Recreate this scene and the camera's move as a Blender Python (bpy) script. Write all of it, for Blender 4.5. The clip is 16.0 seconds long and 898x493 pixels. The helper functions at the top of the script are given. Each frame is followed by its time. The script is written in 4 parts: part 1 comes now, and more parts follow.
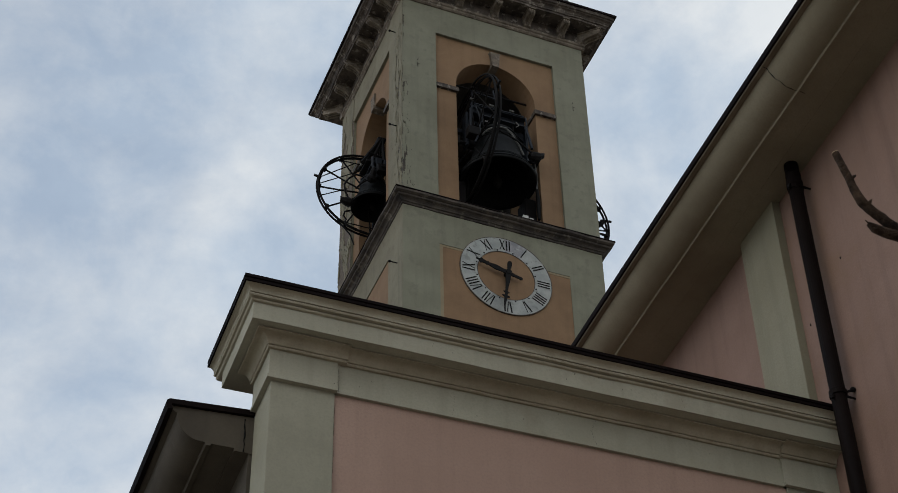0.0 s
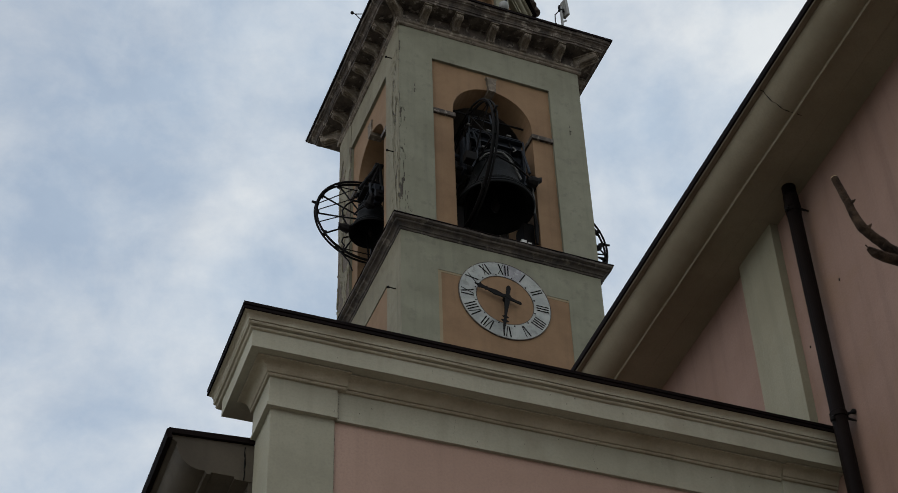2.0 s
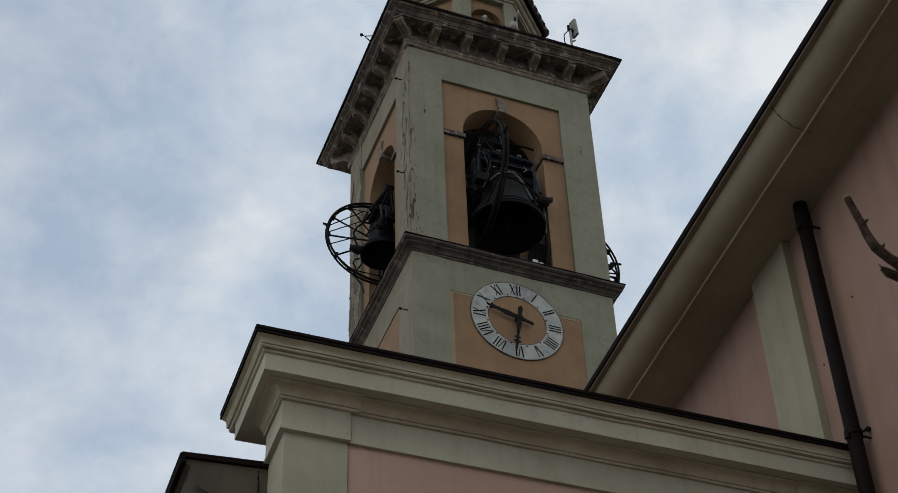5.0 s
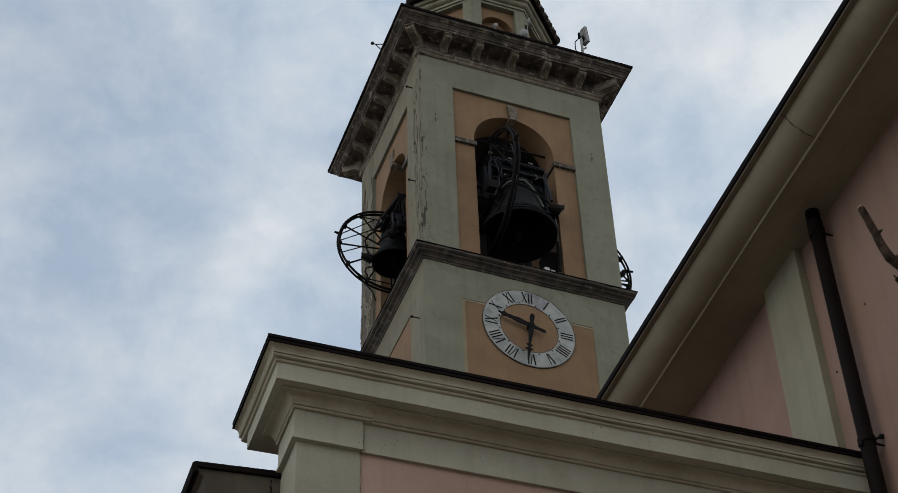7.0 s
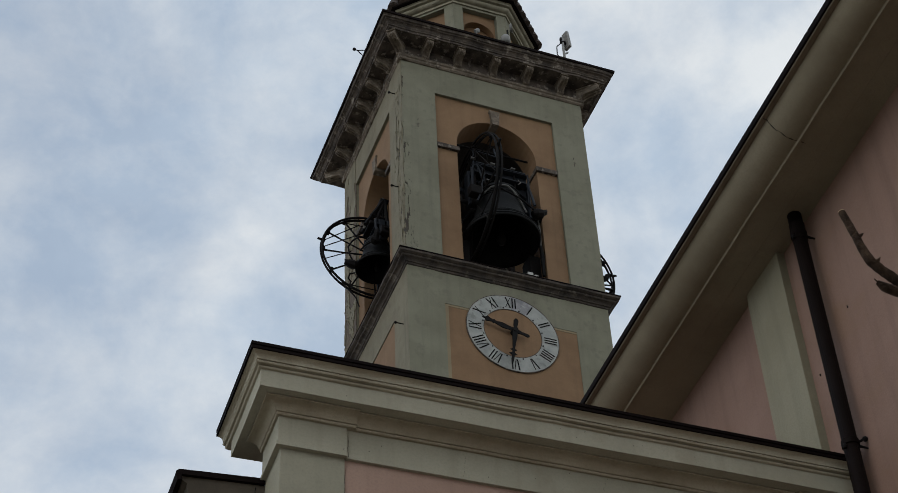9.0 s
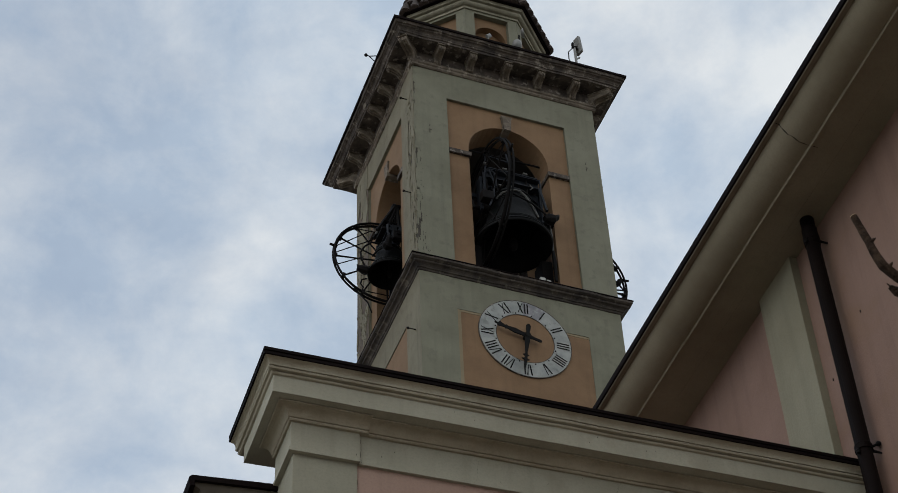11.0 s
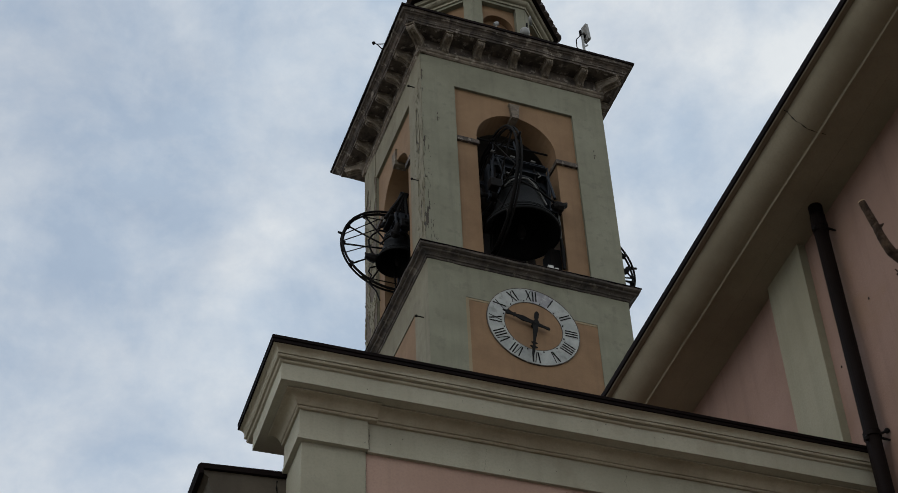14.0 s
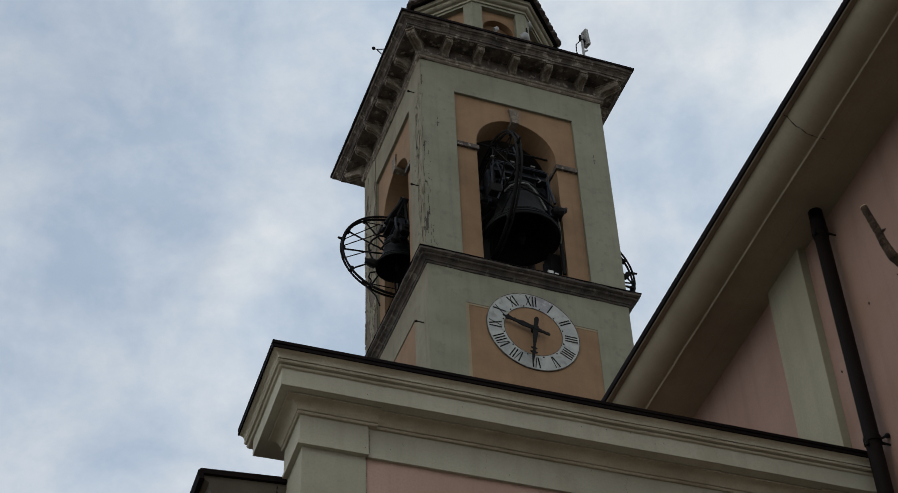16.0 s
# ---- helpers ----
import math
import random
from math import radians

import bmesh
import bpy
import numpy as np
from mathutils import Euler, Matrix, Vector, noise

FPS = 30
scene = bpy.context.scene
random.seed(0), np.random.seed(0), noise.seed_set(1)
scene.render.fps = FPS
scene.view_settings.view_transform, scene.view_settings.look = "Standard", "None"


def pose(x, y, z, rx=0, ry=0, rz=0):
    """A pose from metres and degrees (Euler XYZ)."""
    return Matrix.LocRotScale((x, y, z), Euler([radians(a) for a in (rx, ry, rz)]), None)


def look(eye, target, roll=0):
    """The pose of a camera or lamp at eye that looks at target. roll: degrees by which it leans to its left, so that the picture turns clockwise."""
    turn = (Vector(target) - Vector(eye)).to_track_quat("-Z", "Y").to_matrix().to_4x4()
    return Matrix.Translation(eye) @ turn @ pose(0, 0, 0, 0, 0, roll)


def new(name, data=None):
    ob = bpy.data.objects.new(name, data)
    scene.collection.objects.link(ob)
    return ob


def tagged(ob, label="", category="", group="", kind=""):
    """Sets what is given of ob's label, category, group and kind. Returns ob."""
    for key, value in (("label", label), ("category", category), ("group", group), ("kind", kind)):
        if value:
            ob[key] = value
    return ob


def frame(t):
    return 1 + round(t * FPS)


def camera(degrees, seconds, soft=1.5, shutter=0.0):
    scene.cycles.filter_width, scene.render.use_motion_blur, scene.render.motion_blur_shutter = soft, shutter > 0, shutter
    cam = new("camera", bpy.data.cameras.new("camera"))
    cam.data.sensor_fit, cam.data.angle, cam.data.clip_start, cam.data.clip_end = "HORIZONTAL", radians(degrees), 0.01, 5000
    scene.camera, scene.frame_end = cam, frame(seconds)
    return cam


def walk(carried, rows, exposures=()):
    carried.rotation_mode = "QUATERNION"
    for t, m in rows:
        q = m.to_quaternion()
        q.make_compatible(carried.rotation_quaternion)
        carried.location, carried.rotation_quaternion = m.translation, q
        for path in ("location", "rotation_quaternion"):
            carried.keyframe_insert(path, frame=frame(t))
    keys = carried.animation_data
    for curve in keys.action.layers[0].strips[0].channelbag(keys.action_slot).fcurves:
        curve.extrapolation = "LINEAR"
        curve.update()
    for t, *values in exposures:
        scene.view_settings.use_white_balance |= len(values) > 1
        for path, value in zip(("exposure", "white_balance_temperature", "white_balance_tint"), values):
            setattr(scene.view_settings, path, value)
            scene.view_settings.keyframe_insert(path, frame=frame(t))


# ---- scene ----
# The camera is held in the hand: t, x, y, z, yaw, pitch, roll.
cam = camera(28.32, 16.0, soft=0.85)
PATH = [
    (0.0, 0.0000, 0.0000, 1.6000, -21.161, 42.404, -1.367),
    (0.5, -0.0005, 0.0002, 1.6030, -21.172, 42.527, -1.585),
    (1.0, -0.0009, 0.0003, 1.6053, -21.065, 42.726, -1.580),
    (1.5, -0.0011, 0.0004, 1.6062, -21.082, 43.038, -1.751),
    (2.0, -0.0010, 0.0004, 1.6069, -21.267, 43.206, -2.030),
    (2.5, -0.0010, 0.0004, 1.6064, -21.348, 43.428, -2.352),
    (3.0, -0.0001, 0.0000, 1.6061, -21.098, 43.357, -2.378),
    (3.5, -0.0001, 0.0000, 1.6067, -21.030, 43.398, -2.398),
    (4.0, -0.0008, 0.0003, 1.6106, -20.977, 43.696, -2.408),
    (6.5, -0.0023, 0.0009, 1.6157, -20.443, 44.000, -2.085),
    (7.0, -0.0029, 0.0011, 1.6204, -20.293, 44.143, -2.131),
    (7.5, -0.0018, 0.0007, 1.6223, -20.304, 44.387, -2.247),
    (8.0, -0.0015, 0.0006, 1.6218, -20.771, 44.341, -2.648),
    (8.5, -0.0007, 0.0003, 1.6216, -20.635, 44.283, -2.602),
    (9.0, -0.0006, 0.0002, 1.6227, -21.052, 44.292, -3.049),
    (11.5, 0.0005, -0.0002, 1.6231, -20.451, 44.495, -2.784),
    (12.0, 0.0010, -0.0004, 1.6216, -20.791, 44.237, -2.997),
    (12.5, 0.0011, -0.0004, 1.6197, -20.797, 44.050, -2.965),
    (13.0, 0.0009, -0.0004, 1.6195, -20.599, 43.992, -2.950),
    (13.5, 0.0005, -0.0002, 1.6201, -20.374, 44.042, -2.834),
    (14.0, -0.0000, 0.0000, 1.6201, -20.128, 44.114, -2.649),
    (14.5, -0.0011, 0.0004, 1.6191, -20.239, 44.058, -2.774),
    (15.0, -0.0023, 0.0009, 1.6182, -20.384, 43.876, -2.892),
    (15.5, -0.0028, 0.0011, 1.6182, -20.347, 44.042, -2.827),
    (16.0, -0.0025, 0.0010, 1.6204, -20.149, 44.279, -2.688),
]
walk(cam, [(t, pose(x, y, z, 90 + pitch, 0, yaw) @ pose(0, 0, 0, 0, 0, roll)) for t, x, y, z, yaw, pitch, roll in PATH])

# ---- sky and light ----
world = bpy.data.worlds.new("sky")
scene.world = world
world.use_nodes = True


def build_sky():
    nt = world.node_tree
    nt.nodes.clear()
    N, L = nt.nodes.new, nt.links.new
    sky = N("ShaderNodeTexSky")
    sky.sky_type, sky.sun_disc = "NISHITA", False
    sky.sun_elevation, sky.sun_rotation = radians(38), radians(232)
    sky.dust_density, sky.ozone_density = 2.0, 1.5
    blue = N("ShaderNodeBackground")
    blue.inputs["Strength"].default_value = 0.14
    L(sky.outputs[0], blue.inputs[0])
    co = N("ShaderNodeTexCoord")
    mp = N("ShaderNodeMapping")
    mp.inputs["Location"].default_value = CLOUD_SHIFT
    mp.inputs["Scale"].default_value = (1.0, 1.0, 1.2)
    L(co.outputs["Generated"], mp.inputs[0])
    big, small, grey = N("ShaderNodeTexNoise"), N("ShaderNodeTexNoise"), N("ShaderNodeTexNoise")
    for n, scale, detail, rough, warp in ((big, 3.0, 8, 0.55, 0.2), (small, 14.0, 8, 0.6, 0.2), (grey, 7.0, 10, 0.64, 0.25)):
        n.inputs["Scale"].default_value, n.inputs["Detail"].default_value = scale, detail
        n.inputs["Roughness"].default_value, n.inputs["Distortion"].default_value = rough, warp
        L(mp.outputs[0], n.inputs["Vector"])
    mixn = N("ShaderNodeMix")
    mixn.inputs[0].default_value = 0.32
    L(big.outputs["Fac"], mixn.inputs[2])
    L(small.outputs["Fac"], mixn.inputs[3])
    lean = N("ShaderNodeVectorMath")
    lean.operation = "DOT_PRODUCT"
    lean.inputs[1].default_value = CLOUD_BANK
    L(co.outputs["Generated"], lean.inputs[0])
    slope = N("ShaderNodeMath")
    slope.operation = "ADD"
    slope.inputs[1].default_value = 0.012
    L(lean.outputs["Value"], slope.inputs[0])
    bank = N("ShaderNodeMath")
    bank.operation = "ADD"
    L(mixn.outputs[0], bank.inputs[0])
    L(slope.outputs[0], bank.inputs[1])
    cover = N("ShaderNodeValToRGB")
    cover.color_ramp.elements[0].position, cover.color_ramp.elements[1].position = 0.10, 0.40
    cover.color_ramp.elements[0].color = (0.64, 0.64, 0.64, 1)
    L(bank.outputs[0], cover.inputs[0])
    tone = N("ShaderNodeValToRGB")
    tone.color_ramp.elements[0].position, tone.color_ramp.elements[1].position = 0.04, 0.50
    tone.color_ramp.elements[0].color, tone.color_ramp.elements[1].color = (0.465, 0.555, 0.66, 1), (0.715, 0.748, 0.768, 1)
    lit = N("ShaderNodeMath")
    lit.operation = "ADD"
    swell = N("ShaderNodeMapRange")
    swell.clamp = False
    swell.inputs[1].default_value, swell.inputs[2].default_value = 0.2, 0.8
    swell.inputs[3].default_value, swell.inputs[4].default_value = 0.03, 0.89
    L(grey.outputs["Fac"], swell.inputs[0])
    fleck = N("ShaderNodeMath")
    fleck.operation = "MULTIPLY_ADD"
    fleck.inputs[1].default_value = 0.5
    L(small.outputs["Fac"], fleck.inputs[0])
    L(swell.outputs[0], fleck.inputs[2])
    even = N("ShaderNodeMath")
    even.operation = "SUBTRACT"
    even.inputs[1].default_value = 0.24
    L(fleck.outputs[0], even.inputs[0])
    L(even.outputs[0], lit.inputs[0])
    L(slope.outputs[0], lit.inputs[1])
    L(lit.outputs[0], tone.inputs[0])
    cloud = N("ShaderNodeBackground")
    # the veiled sun brightens its own side of the sky
    glow, veil = N("ShaderNodeVectorMath"), N("ShaderNodeMapRange")
    glow.operation = "DOT_PRODUCT"
    glow.inputs[1].default_value = (-0.80, -0.52, 0.30)
    L(co.outputs["Generated"], glow.inputs[0])
    veil.inputs[1].default_value, veil.inputs[2].default_value = -0.1, 1.0
    veil.inputs[3].default_value, veil.inputs[4].default_value = CLOUD_LIGHT, CLOUD_LIGHT * SUN_SIDE
    L(glow.outputs["Value"], veil.inputs[0])
    L(veil.outputs[0], cloud.inputs["Strength"])
    L(tone.outputs[0], cloud.inputs[0])
    mix, out = N("ShaderNodeMixShader"), N("ShaderNodeOutputWorld")
    L(cover.outputs[0], mix.inputs[0])
    L(blue.outputs[0], mix.inputs[1])
    L(cloud.outputs[0], mix.inputs[2])
    L(mix.outputs[0], out.inputs[0])


CLOUD_SHIFT = (8.4, 3.7, 1.1)
CLOUD_LIGHT = 1.12
SUN_SIDE = 1.5
CLOUD_BANK = (0.30, -0.12, -0.36)      # the cloud thickens towards one side of the sky
build_sky()
sun = new("sun", bpy.data.lights.new("sun", "SUN"))
sun.data.energy, sun.data.angle, sun.data.color = 0.46, radians(50), (1.0, 0.87, 0.68)
sun.matrix_world = look((-32, -8, 23), (0, 0, 0))

# ---- materials ----


def nodes_of(name, rough=0.85, metal=0.0):
    m = bpy.data.materials.new(name)
    m.use_nodes = True
    nt = m.node_tree
    b = nt.nodes["Principled BSDF"]
    b.inputs["Roughness"].default_value, b.inputs["Metallic"].default_value = rough, metal
    return m, nt, b


def surface(name, base, worn, rough=0.85, metal=0.0, gloss=0.4, grain=60.0, patch=1.3, streak=0.0, bump=0.25, spots=None, vary=0.0):
    """A base colour worn at two scales, with optional rain streaks and dark spots, and fine relief."""
    m, nt, b = nodes_of(name, rough, metal)
    b.inputs["Specular IOR Level"].default_value = gloss
    N, L = nt.nodes.new, nt.links.new
    co = N("ShaderNodeTexCoord")

    def tex(scale, detail, stretch=None):
        n = N("ShaderNodeTexNoise")
        n.inputs["Scale"].default_value, n.inputs["Detail"].default_value, n.inputs["Roughness"].default_value = scale, detail, 0.62
        if stretch:
            mp = N("ShaderNodeMapping")
            mp.inputs["Scale"].default_value = stretch
            L(co.outputs["Object"], mp.inputs[0])
            L(mp.outputs[0], n.inputs["Vector"])
        else:
            L(co.outputs["Object"], n.inputs["Vector"])
        return n

    def ramp(src, a, z):
        r = N("ShaderNodeMapRange")
        r.inputs[1].default_value, r.inputs[2].default_value = a, z
        L(src, r.inputs[0])
        return r.outputs[0]

    def blend(fac, a, c, k=1.0):
        x = N("ShaderNodeMix")
        x.data_type = "RGBA"
        if k != 1.0:
            mu = N("ShaderNodeMath")
            mu.operation = "MULTIPLY"
            mu.inputs[1].default_value = k
            L(fac, mu.inputs[0])
            fac = mu.outputs[0]
        L(fac, x.inputs[0])
        for sock, v in ((x.inputs[6], a), (x.inputs[7], c)):
            if isinstance(v, tuple):
                sock.default_value = (*v, 1)
            else:
                L(v, sock)
        return x.outputs[2]

    large, fine = tex(patch, 6), tex(grain, 4)
    col = blend(ramp(large.outputs["Fac"], 0.38, 0.68), base, worn)
    dark = tuple(c * 0.72 for c in base)
    col = blend(ramp(fine.outputs["Fac"], 0.45, 0.75), col, dark, 0.45)
    if streak:
        col = blend(ramp(tex(2.2, 7, (3.5, 3.5, 0.22)).outputs["Fac"], 0.5, 0.72), col, tuple(c * 0.55 for c in worn), streak)
    if spots:
        col = blend(ramp(tex(spots[0], 8).outputs["Fac"], 0.56, 0.66), col, spots[1], spots[2])
    if vary:
        info = N("ShaderNodeObjectInfo")
        hs = N("ShaderNodeHueSaturation")
        hs.inputs["Value"].default_value = 1.0
        L(ramp(info.outputs["Random"], 0, 1), hs.inputs["Fac"])
        hs.inputs["Value"].default_value = 1.0 - vary
        L(col, hs.inputs["Color"])
        col = hs.outputs[0]
    L(col, b.inputs["Base Color"])
    bp = N("ShaderNodeBump")
    bp.inputs["Strength"].default_value, bp.inputs["Distance"].default_value = bump, 0.01
    L(fine.outputs["Fac"], bp.inputs["Height"])
    wave = N("ShaderNodeBump")
    wave.inputs["Strength"].default_value, wave.inputs["Distance"].default_value = 0.22, 0.05
    L(large.outputs["Fac"], wave.inputs["Height"])
    L(bp.outputs[0], wave.inputs["Normal"])
    L(wave.outputs[0], b.inputs["Normal"])
    rr = ramp(large.outputs["Fac"], 0, 1)
    mr = N("ShaderNodeMapRange")
    mr.inputs[3].default_value, mr.inputs[4].default_value = max(rough - 0.12, 0.05), min(rough + 0.1, 1)
    L(rr, mr.inputs[0])
    L(mr.outputs[0], b.inputs["Roughness"])
    return m


GREEN = surface("sage_plaster", (0.163, 0.161, 0.117), (0.129, 0.127, 0.090), streak=0.25, spots=(5.0, (0.08, 0.076, 0.055), 0.35))
GREEN_CLEAN = surface("sage_paint", (0.312, 0.300, 0.233), (0.25, 0.24, 0.182), streak=0.25, patch=0.9, spots=(1.6, (0.19, 0.165, 0.12), 0.35))
PEACH = surface("ochre_plaster", (0.180, 0.108, 0.055), (0.138, 0.082, 0.042), streak=0.22)
PINK = surface("pink_plaster", (0.330, 0.225, 0.176), (0.278, 0.184, 0.142), streak=0.2, patch=0.7, spots=(1.3, (0.22, 0.145, 0.11), 0.3))
SOFFIT = surface("eave_plaster", (0.205, 0.178, 0.122), (0.150, 0.126, 0.082), patch=1.2, spots=(2.5, (0.14, 0.11, 0.07), 0.35))
STONE = surface("weathered_sandstone", (0.080, 0.063, 0.050), (0.016, 0.013, 0.011), grain=35, patch=3.8, streak=0.7, bump=0.9, spots=(7.0, (0.32, 0.285, 0.24), 0.55))
DARK_STONE = surface("rain_blackened_sandstone", (0.058, 0.046, 0.036), (0.012, 0.010, 0.009), grain=35, patch=3.0, streak=0.7, bump=0.8, spots=(4.5, (0.20, 0.175, 0.14), 0.45))
PALE_STONE = surface("pale_sandstone", (0.145, 0.118, 0.088), (0.045, 0.035, 0.026), grain=40, patch=5.5, bump=0.9, spots=(8.0, (0.33, 0.295, 0.245), 0.5))
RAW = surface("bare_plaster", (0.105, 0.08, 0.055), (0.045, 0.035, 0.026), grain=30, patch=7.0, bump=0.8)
FLASHING = surface("dark_sheet_metal", (0.0052, 0.0036, 0.0036), (0.009, 0.006, 0.0055), rough=0.65, gloss=0.03, bump=0.05)
PIPE = surface("dark_downpipe_metal", (0.0055, 0.004, 0.0037), (0.009, 0.0062, 0.0055), rough=0.6, gloss=0.03, bump=0.05)
BRONZE = surface("dark_bronze", (0.0048, 0.0056, 0.0062), (0.003, 0.0036, 0.004), rough=0.6, gloss=0.09, grain=25, patch=4, bump=0.15)
IRON = surface("black_iron", (0.0045, 0.0045, 0.005), (0.008, 0.0065, 0.006), rough=0.7, gloss=0.08, bump=0.2)
STEEL = surface("grey_painted_steel", (0.015, 0.0185, 0.025), (0.007, 0.009, 0.012), rough=0.65, gloss=0.15, bump=0.1)
MARBLE = surface("grey_marble", (0.272, 0.284, 0.266), (0.165, 0.180, 0.178), rough=0.5, grain=20, patch=3.0, bump=0.08, spots=(7.0, (0.115, 0.122, 0.108), 0.7), vary=0.2)
WORN_MARBLE = surface("worn_marble", (0.205, 0.205, 0.215), (0.10, 0.10, 0.11), rough=0.6, grain=24, patch=6.0, bump=0.2, spots=(9.0, (0.30, 0.31, 0.29), 0.7))
BLACK = surface("black_paint", (0.004, 0.004, 0.004), (0.008, 0.008, 0.008), rough=0.7, gloss=0.08, bump=0.05)
WHITE = surface("white_plastic", (0.40, 0.40, 0.385), (0.32, 0.32, 0.305), rough=0.4, bump=0.02)
GREY = surface("grey_box_paint", (0.19, 0.195, 0.19), (0.145, 0.145, 0.14), rough=0.5, bump=0.02)
TILE = surface("terracotta_tile", (0.062, 0.043, 0.035), (0.03, 0.025, 0.022), grain=30, patch=5, bump=0.4, vary=0.35)
BARK = surface("brown_bark", (0.085, 0.054, 0.034), (0.009, 0.006, 0.005), grain=240, patch=60, bump=1.0, gloss=0.1)
CUT = surface("cut_wood", (0.42, 0.31, 0.20), (0.33, 0.23, 0.14), grain=60, patch=20)
ASPHALT = surface("warm_stone_paving", (0.32, 0.28, 0.225), (0.26, 0.225, 0.18), grain=30, patch=0.4)
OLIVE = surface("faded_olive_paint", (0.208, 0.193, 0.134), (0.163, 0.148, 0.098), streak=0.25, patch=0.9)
# stained sage, made darker to carry the weaker light on the pilasters
GREEN_DIM = surface("aged_sage_paint", (0.262, 0.252, 0.190), (0.205, 0.195, 0.145), streak=0.25, patch=0.9, spots=(2.2, (0.17, 0.16, 0.12), 0.22))
# the same sage made paler: light falling on the crown is in the colour
GREEN_LIT = surface("pale_sage_moulding", (0.375, 0.350, 0.270), (0.29, 0.262, 0.195), streak=0.25, patch=1.6, spots=(3.0, (0.18, 0.15, 0.1), 0.35))
LANTERN_TRIM = surface("weathered_sage_trim", (0.235, 0.222, 0.165), (0.16, 0.148, 0.105), streak=0.4, patch=2.0, spots=(4.0, (0.09, 0.08, 0.06), 0.4))
WASH = surface("sun_bleached_beige_plaster", (0.168, 0.153, 0.103), (0.118, 0.104, 0.069), streak=0.35, patch=1.1, spots=(4.0, (0.09, 0.075, 0.05), 0.4))
BOARD = surface("brown_eave_paint", (0.148, 0.120, 0.082), (0.10, 0.079, 0.052), grain=50, patch=2.5, streak=0.2)
CABLE = surface("pale_cable_sheath", (0.075, 0.075, 0.07), (0.045, 0.045, 0.042), rough=0.6, bump=0.05)
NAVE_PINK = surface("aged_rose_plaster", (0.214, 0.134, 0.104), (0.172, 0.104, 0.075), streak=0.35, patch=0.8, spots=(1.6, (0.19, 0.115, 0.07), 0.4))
MOULDED = surface("stained_moulding_plaster", (0.335, 0.302, 0.226), (0.245, 0.212, 0.150), streak=0.3, patch=2.2, spots=(3.0, (0.15, 0.112, 0.07), 0.4))
# dark version of the eave plaster with shade in its colour; also fills cracks
DARK_PLASTER = surface("grimy_eave_plaster", (0.062, 0.050, 0.034), (0.037, 0.029, 0.019), patch=1.6, streak=0.3)
# near-black: the shade inside the belfry is put into this colour
ROOM_SHADE = surface("sooty_interior_plaster", (0.024, 0.020, 0.017), (0.015, 0.013, 0.011))

# ---- mesh helpers ----


def part(name, bm, material, parent=None, label="", smooth=False):
    """Links a bmesh as one mesh object under a thing or a part."""
    me = bpy.data.meshes.new(name)
    bmesh.ops.recalc_face_normals(bm, faces=bm.faces)
    bm.to_mesh(me)
    bm.free()
    me.materials.append(material)
    if smooth:
        for p in me.polygons:
            p.use_smooth = True
    ob = new(name, me)
    ob.parent = parent
    if label:
        ob["label"] = label
    return ob


def twin(ob, m, parent=None):
    """A second object on the same mesh."""
    o = new(ob.name.split(".")[0], ob.data)
    o.parent = parent or ob.parent
    o.matrix_basis = m
    return o


def thing(name, m=None):
    ob = new(name)
    ob.empty_display_size = 0.2
    if m is not None:
        ob.matrix_basis = m
    return ob


def box(x0, x1, y0, y1, z0, z1, bevel=0.0, bm=None):
    bm = bm or bmesh.new()
    vs = [bm.verts.new((x, y, z)) for x in (x0, x1) for y in (y0, y1) for z in (z0, z1)]
    fs = [bm.faces.new([vs[i] for i in f]) for f in ((0, 1, 3, 2), (4, 6, 7, 5), (0, 4, 5, 1), (2, 3, 7, 6), (0, 2, 6, 4), (1, 5, 7, 3))]
    if bevel:
        bmesh.ops.bevel(bm, geom=list({e for f in fs for e in f.edges}), offset=bevel, segments=2, affect="EDGES", profile=0.6)
    return bm


def sweep(profile, corners, closed=False, bm=None):
    """A closed profile of (outward, height) run along corners, mitred; outward is to the left of the way."""
    bm = bm or bmesh.new()
    n = len(corners)
    pts = [Vector(c) for c in corners]
    rings = []
    for i in range(n):
        ns = []
        for a, b in ((i - 1, i), (i, i + 1)):
            if closed or (0 <= a and b < n):
                d = (pts[b % n] - pts[a % n]).normalized()
                ns.append(Vector((-d.y, d.x)))
        m = ns[0] if len(ns) == 1 else (ns[0] + ns[1]) / (1 + ns[0].dot(ns[1]))
        rings.append([bm.verts.new((pts[i].x + m.x * q, pts[i].y + m.y * q, z)) for q, z in profile])
    k = len(profile)
    for i in range(n if closed else n - 1):
        a, b = rings[i], rings[(i + 1) % n]
        for j in range(k):
            bm.faces.new((a[j], a[(j + 1) % k], b[(j + 1) % k], b[j]))
    if not closed:
        bm.faces.new(rings[0])
        bm.faces.new(rings[-1][::-1])
    return bm


def arc(c, r, a0, a1, n):
    return [(c[0] + r * math.cos(radians(a0 + (a1 - a0) * i / n)), c[1] + r * math.sin(radians(a0 + (a1 - a0) * i / n))) for i in range(n + 1)]


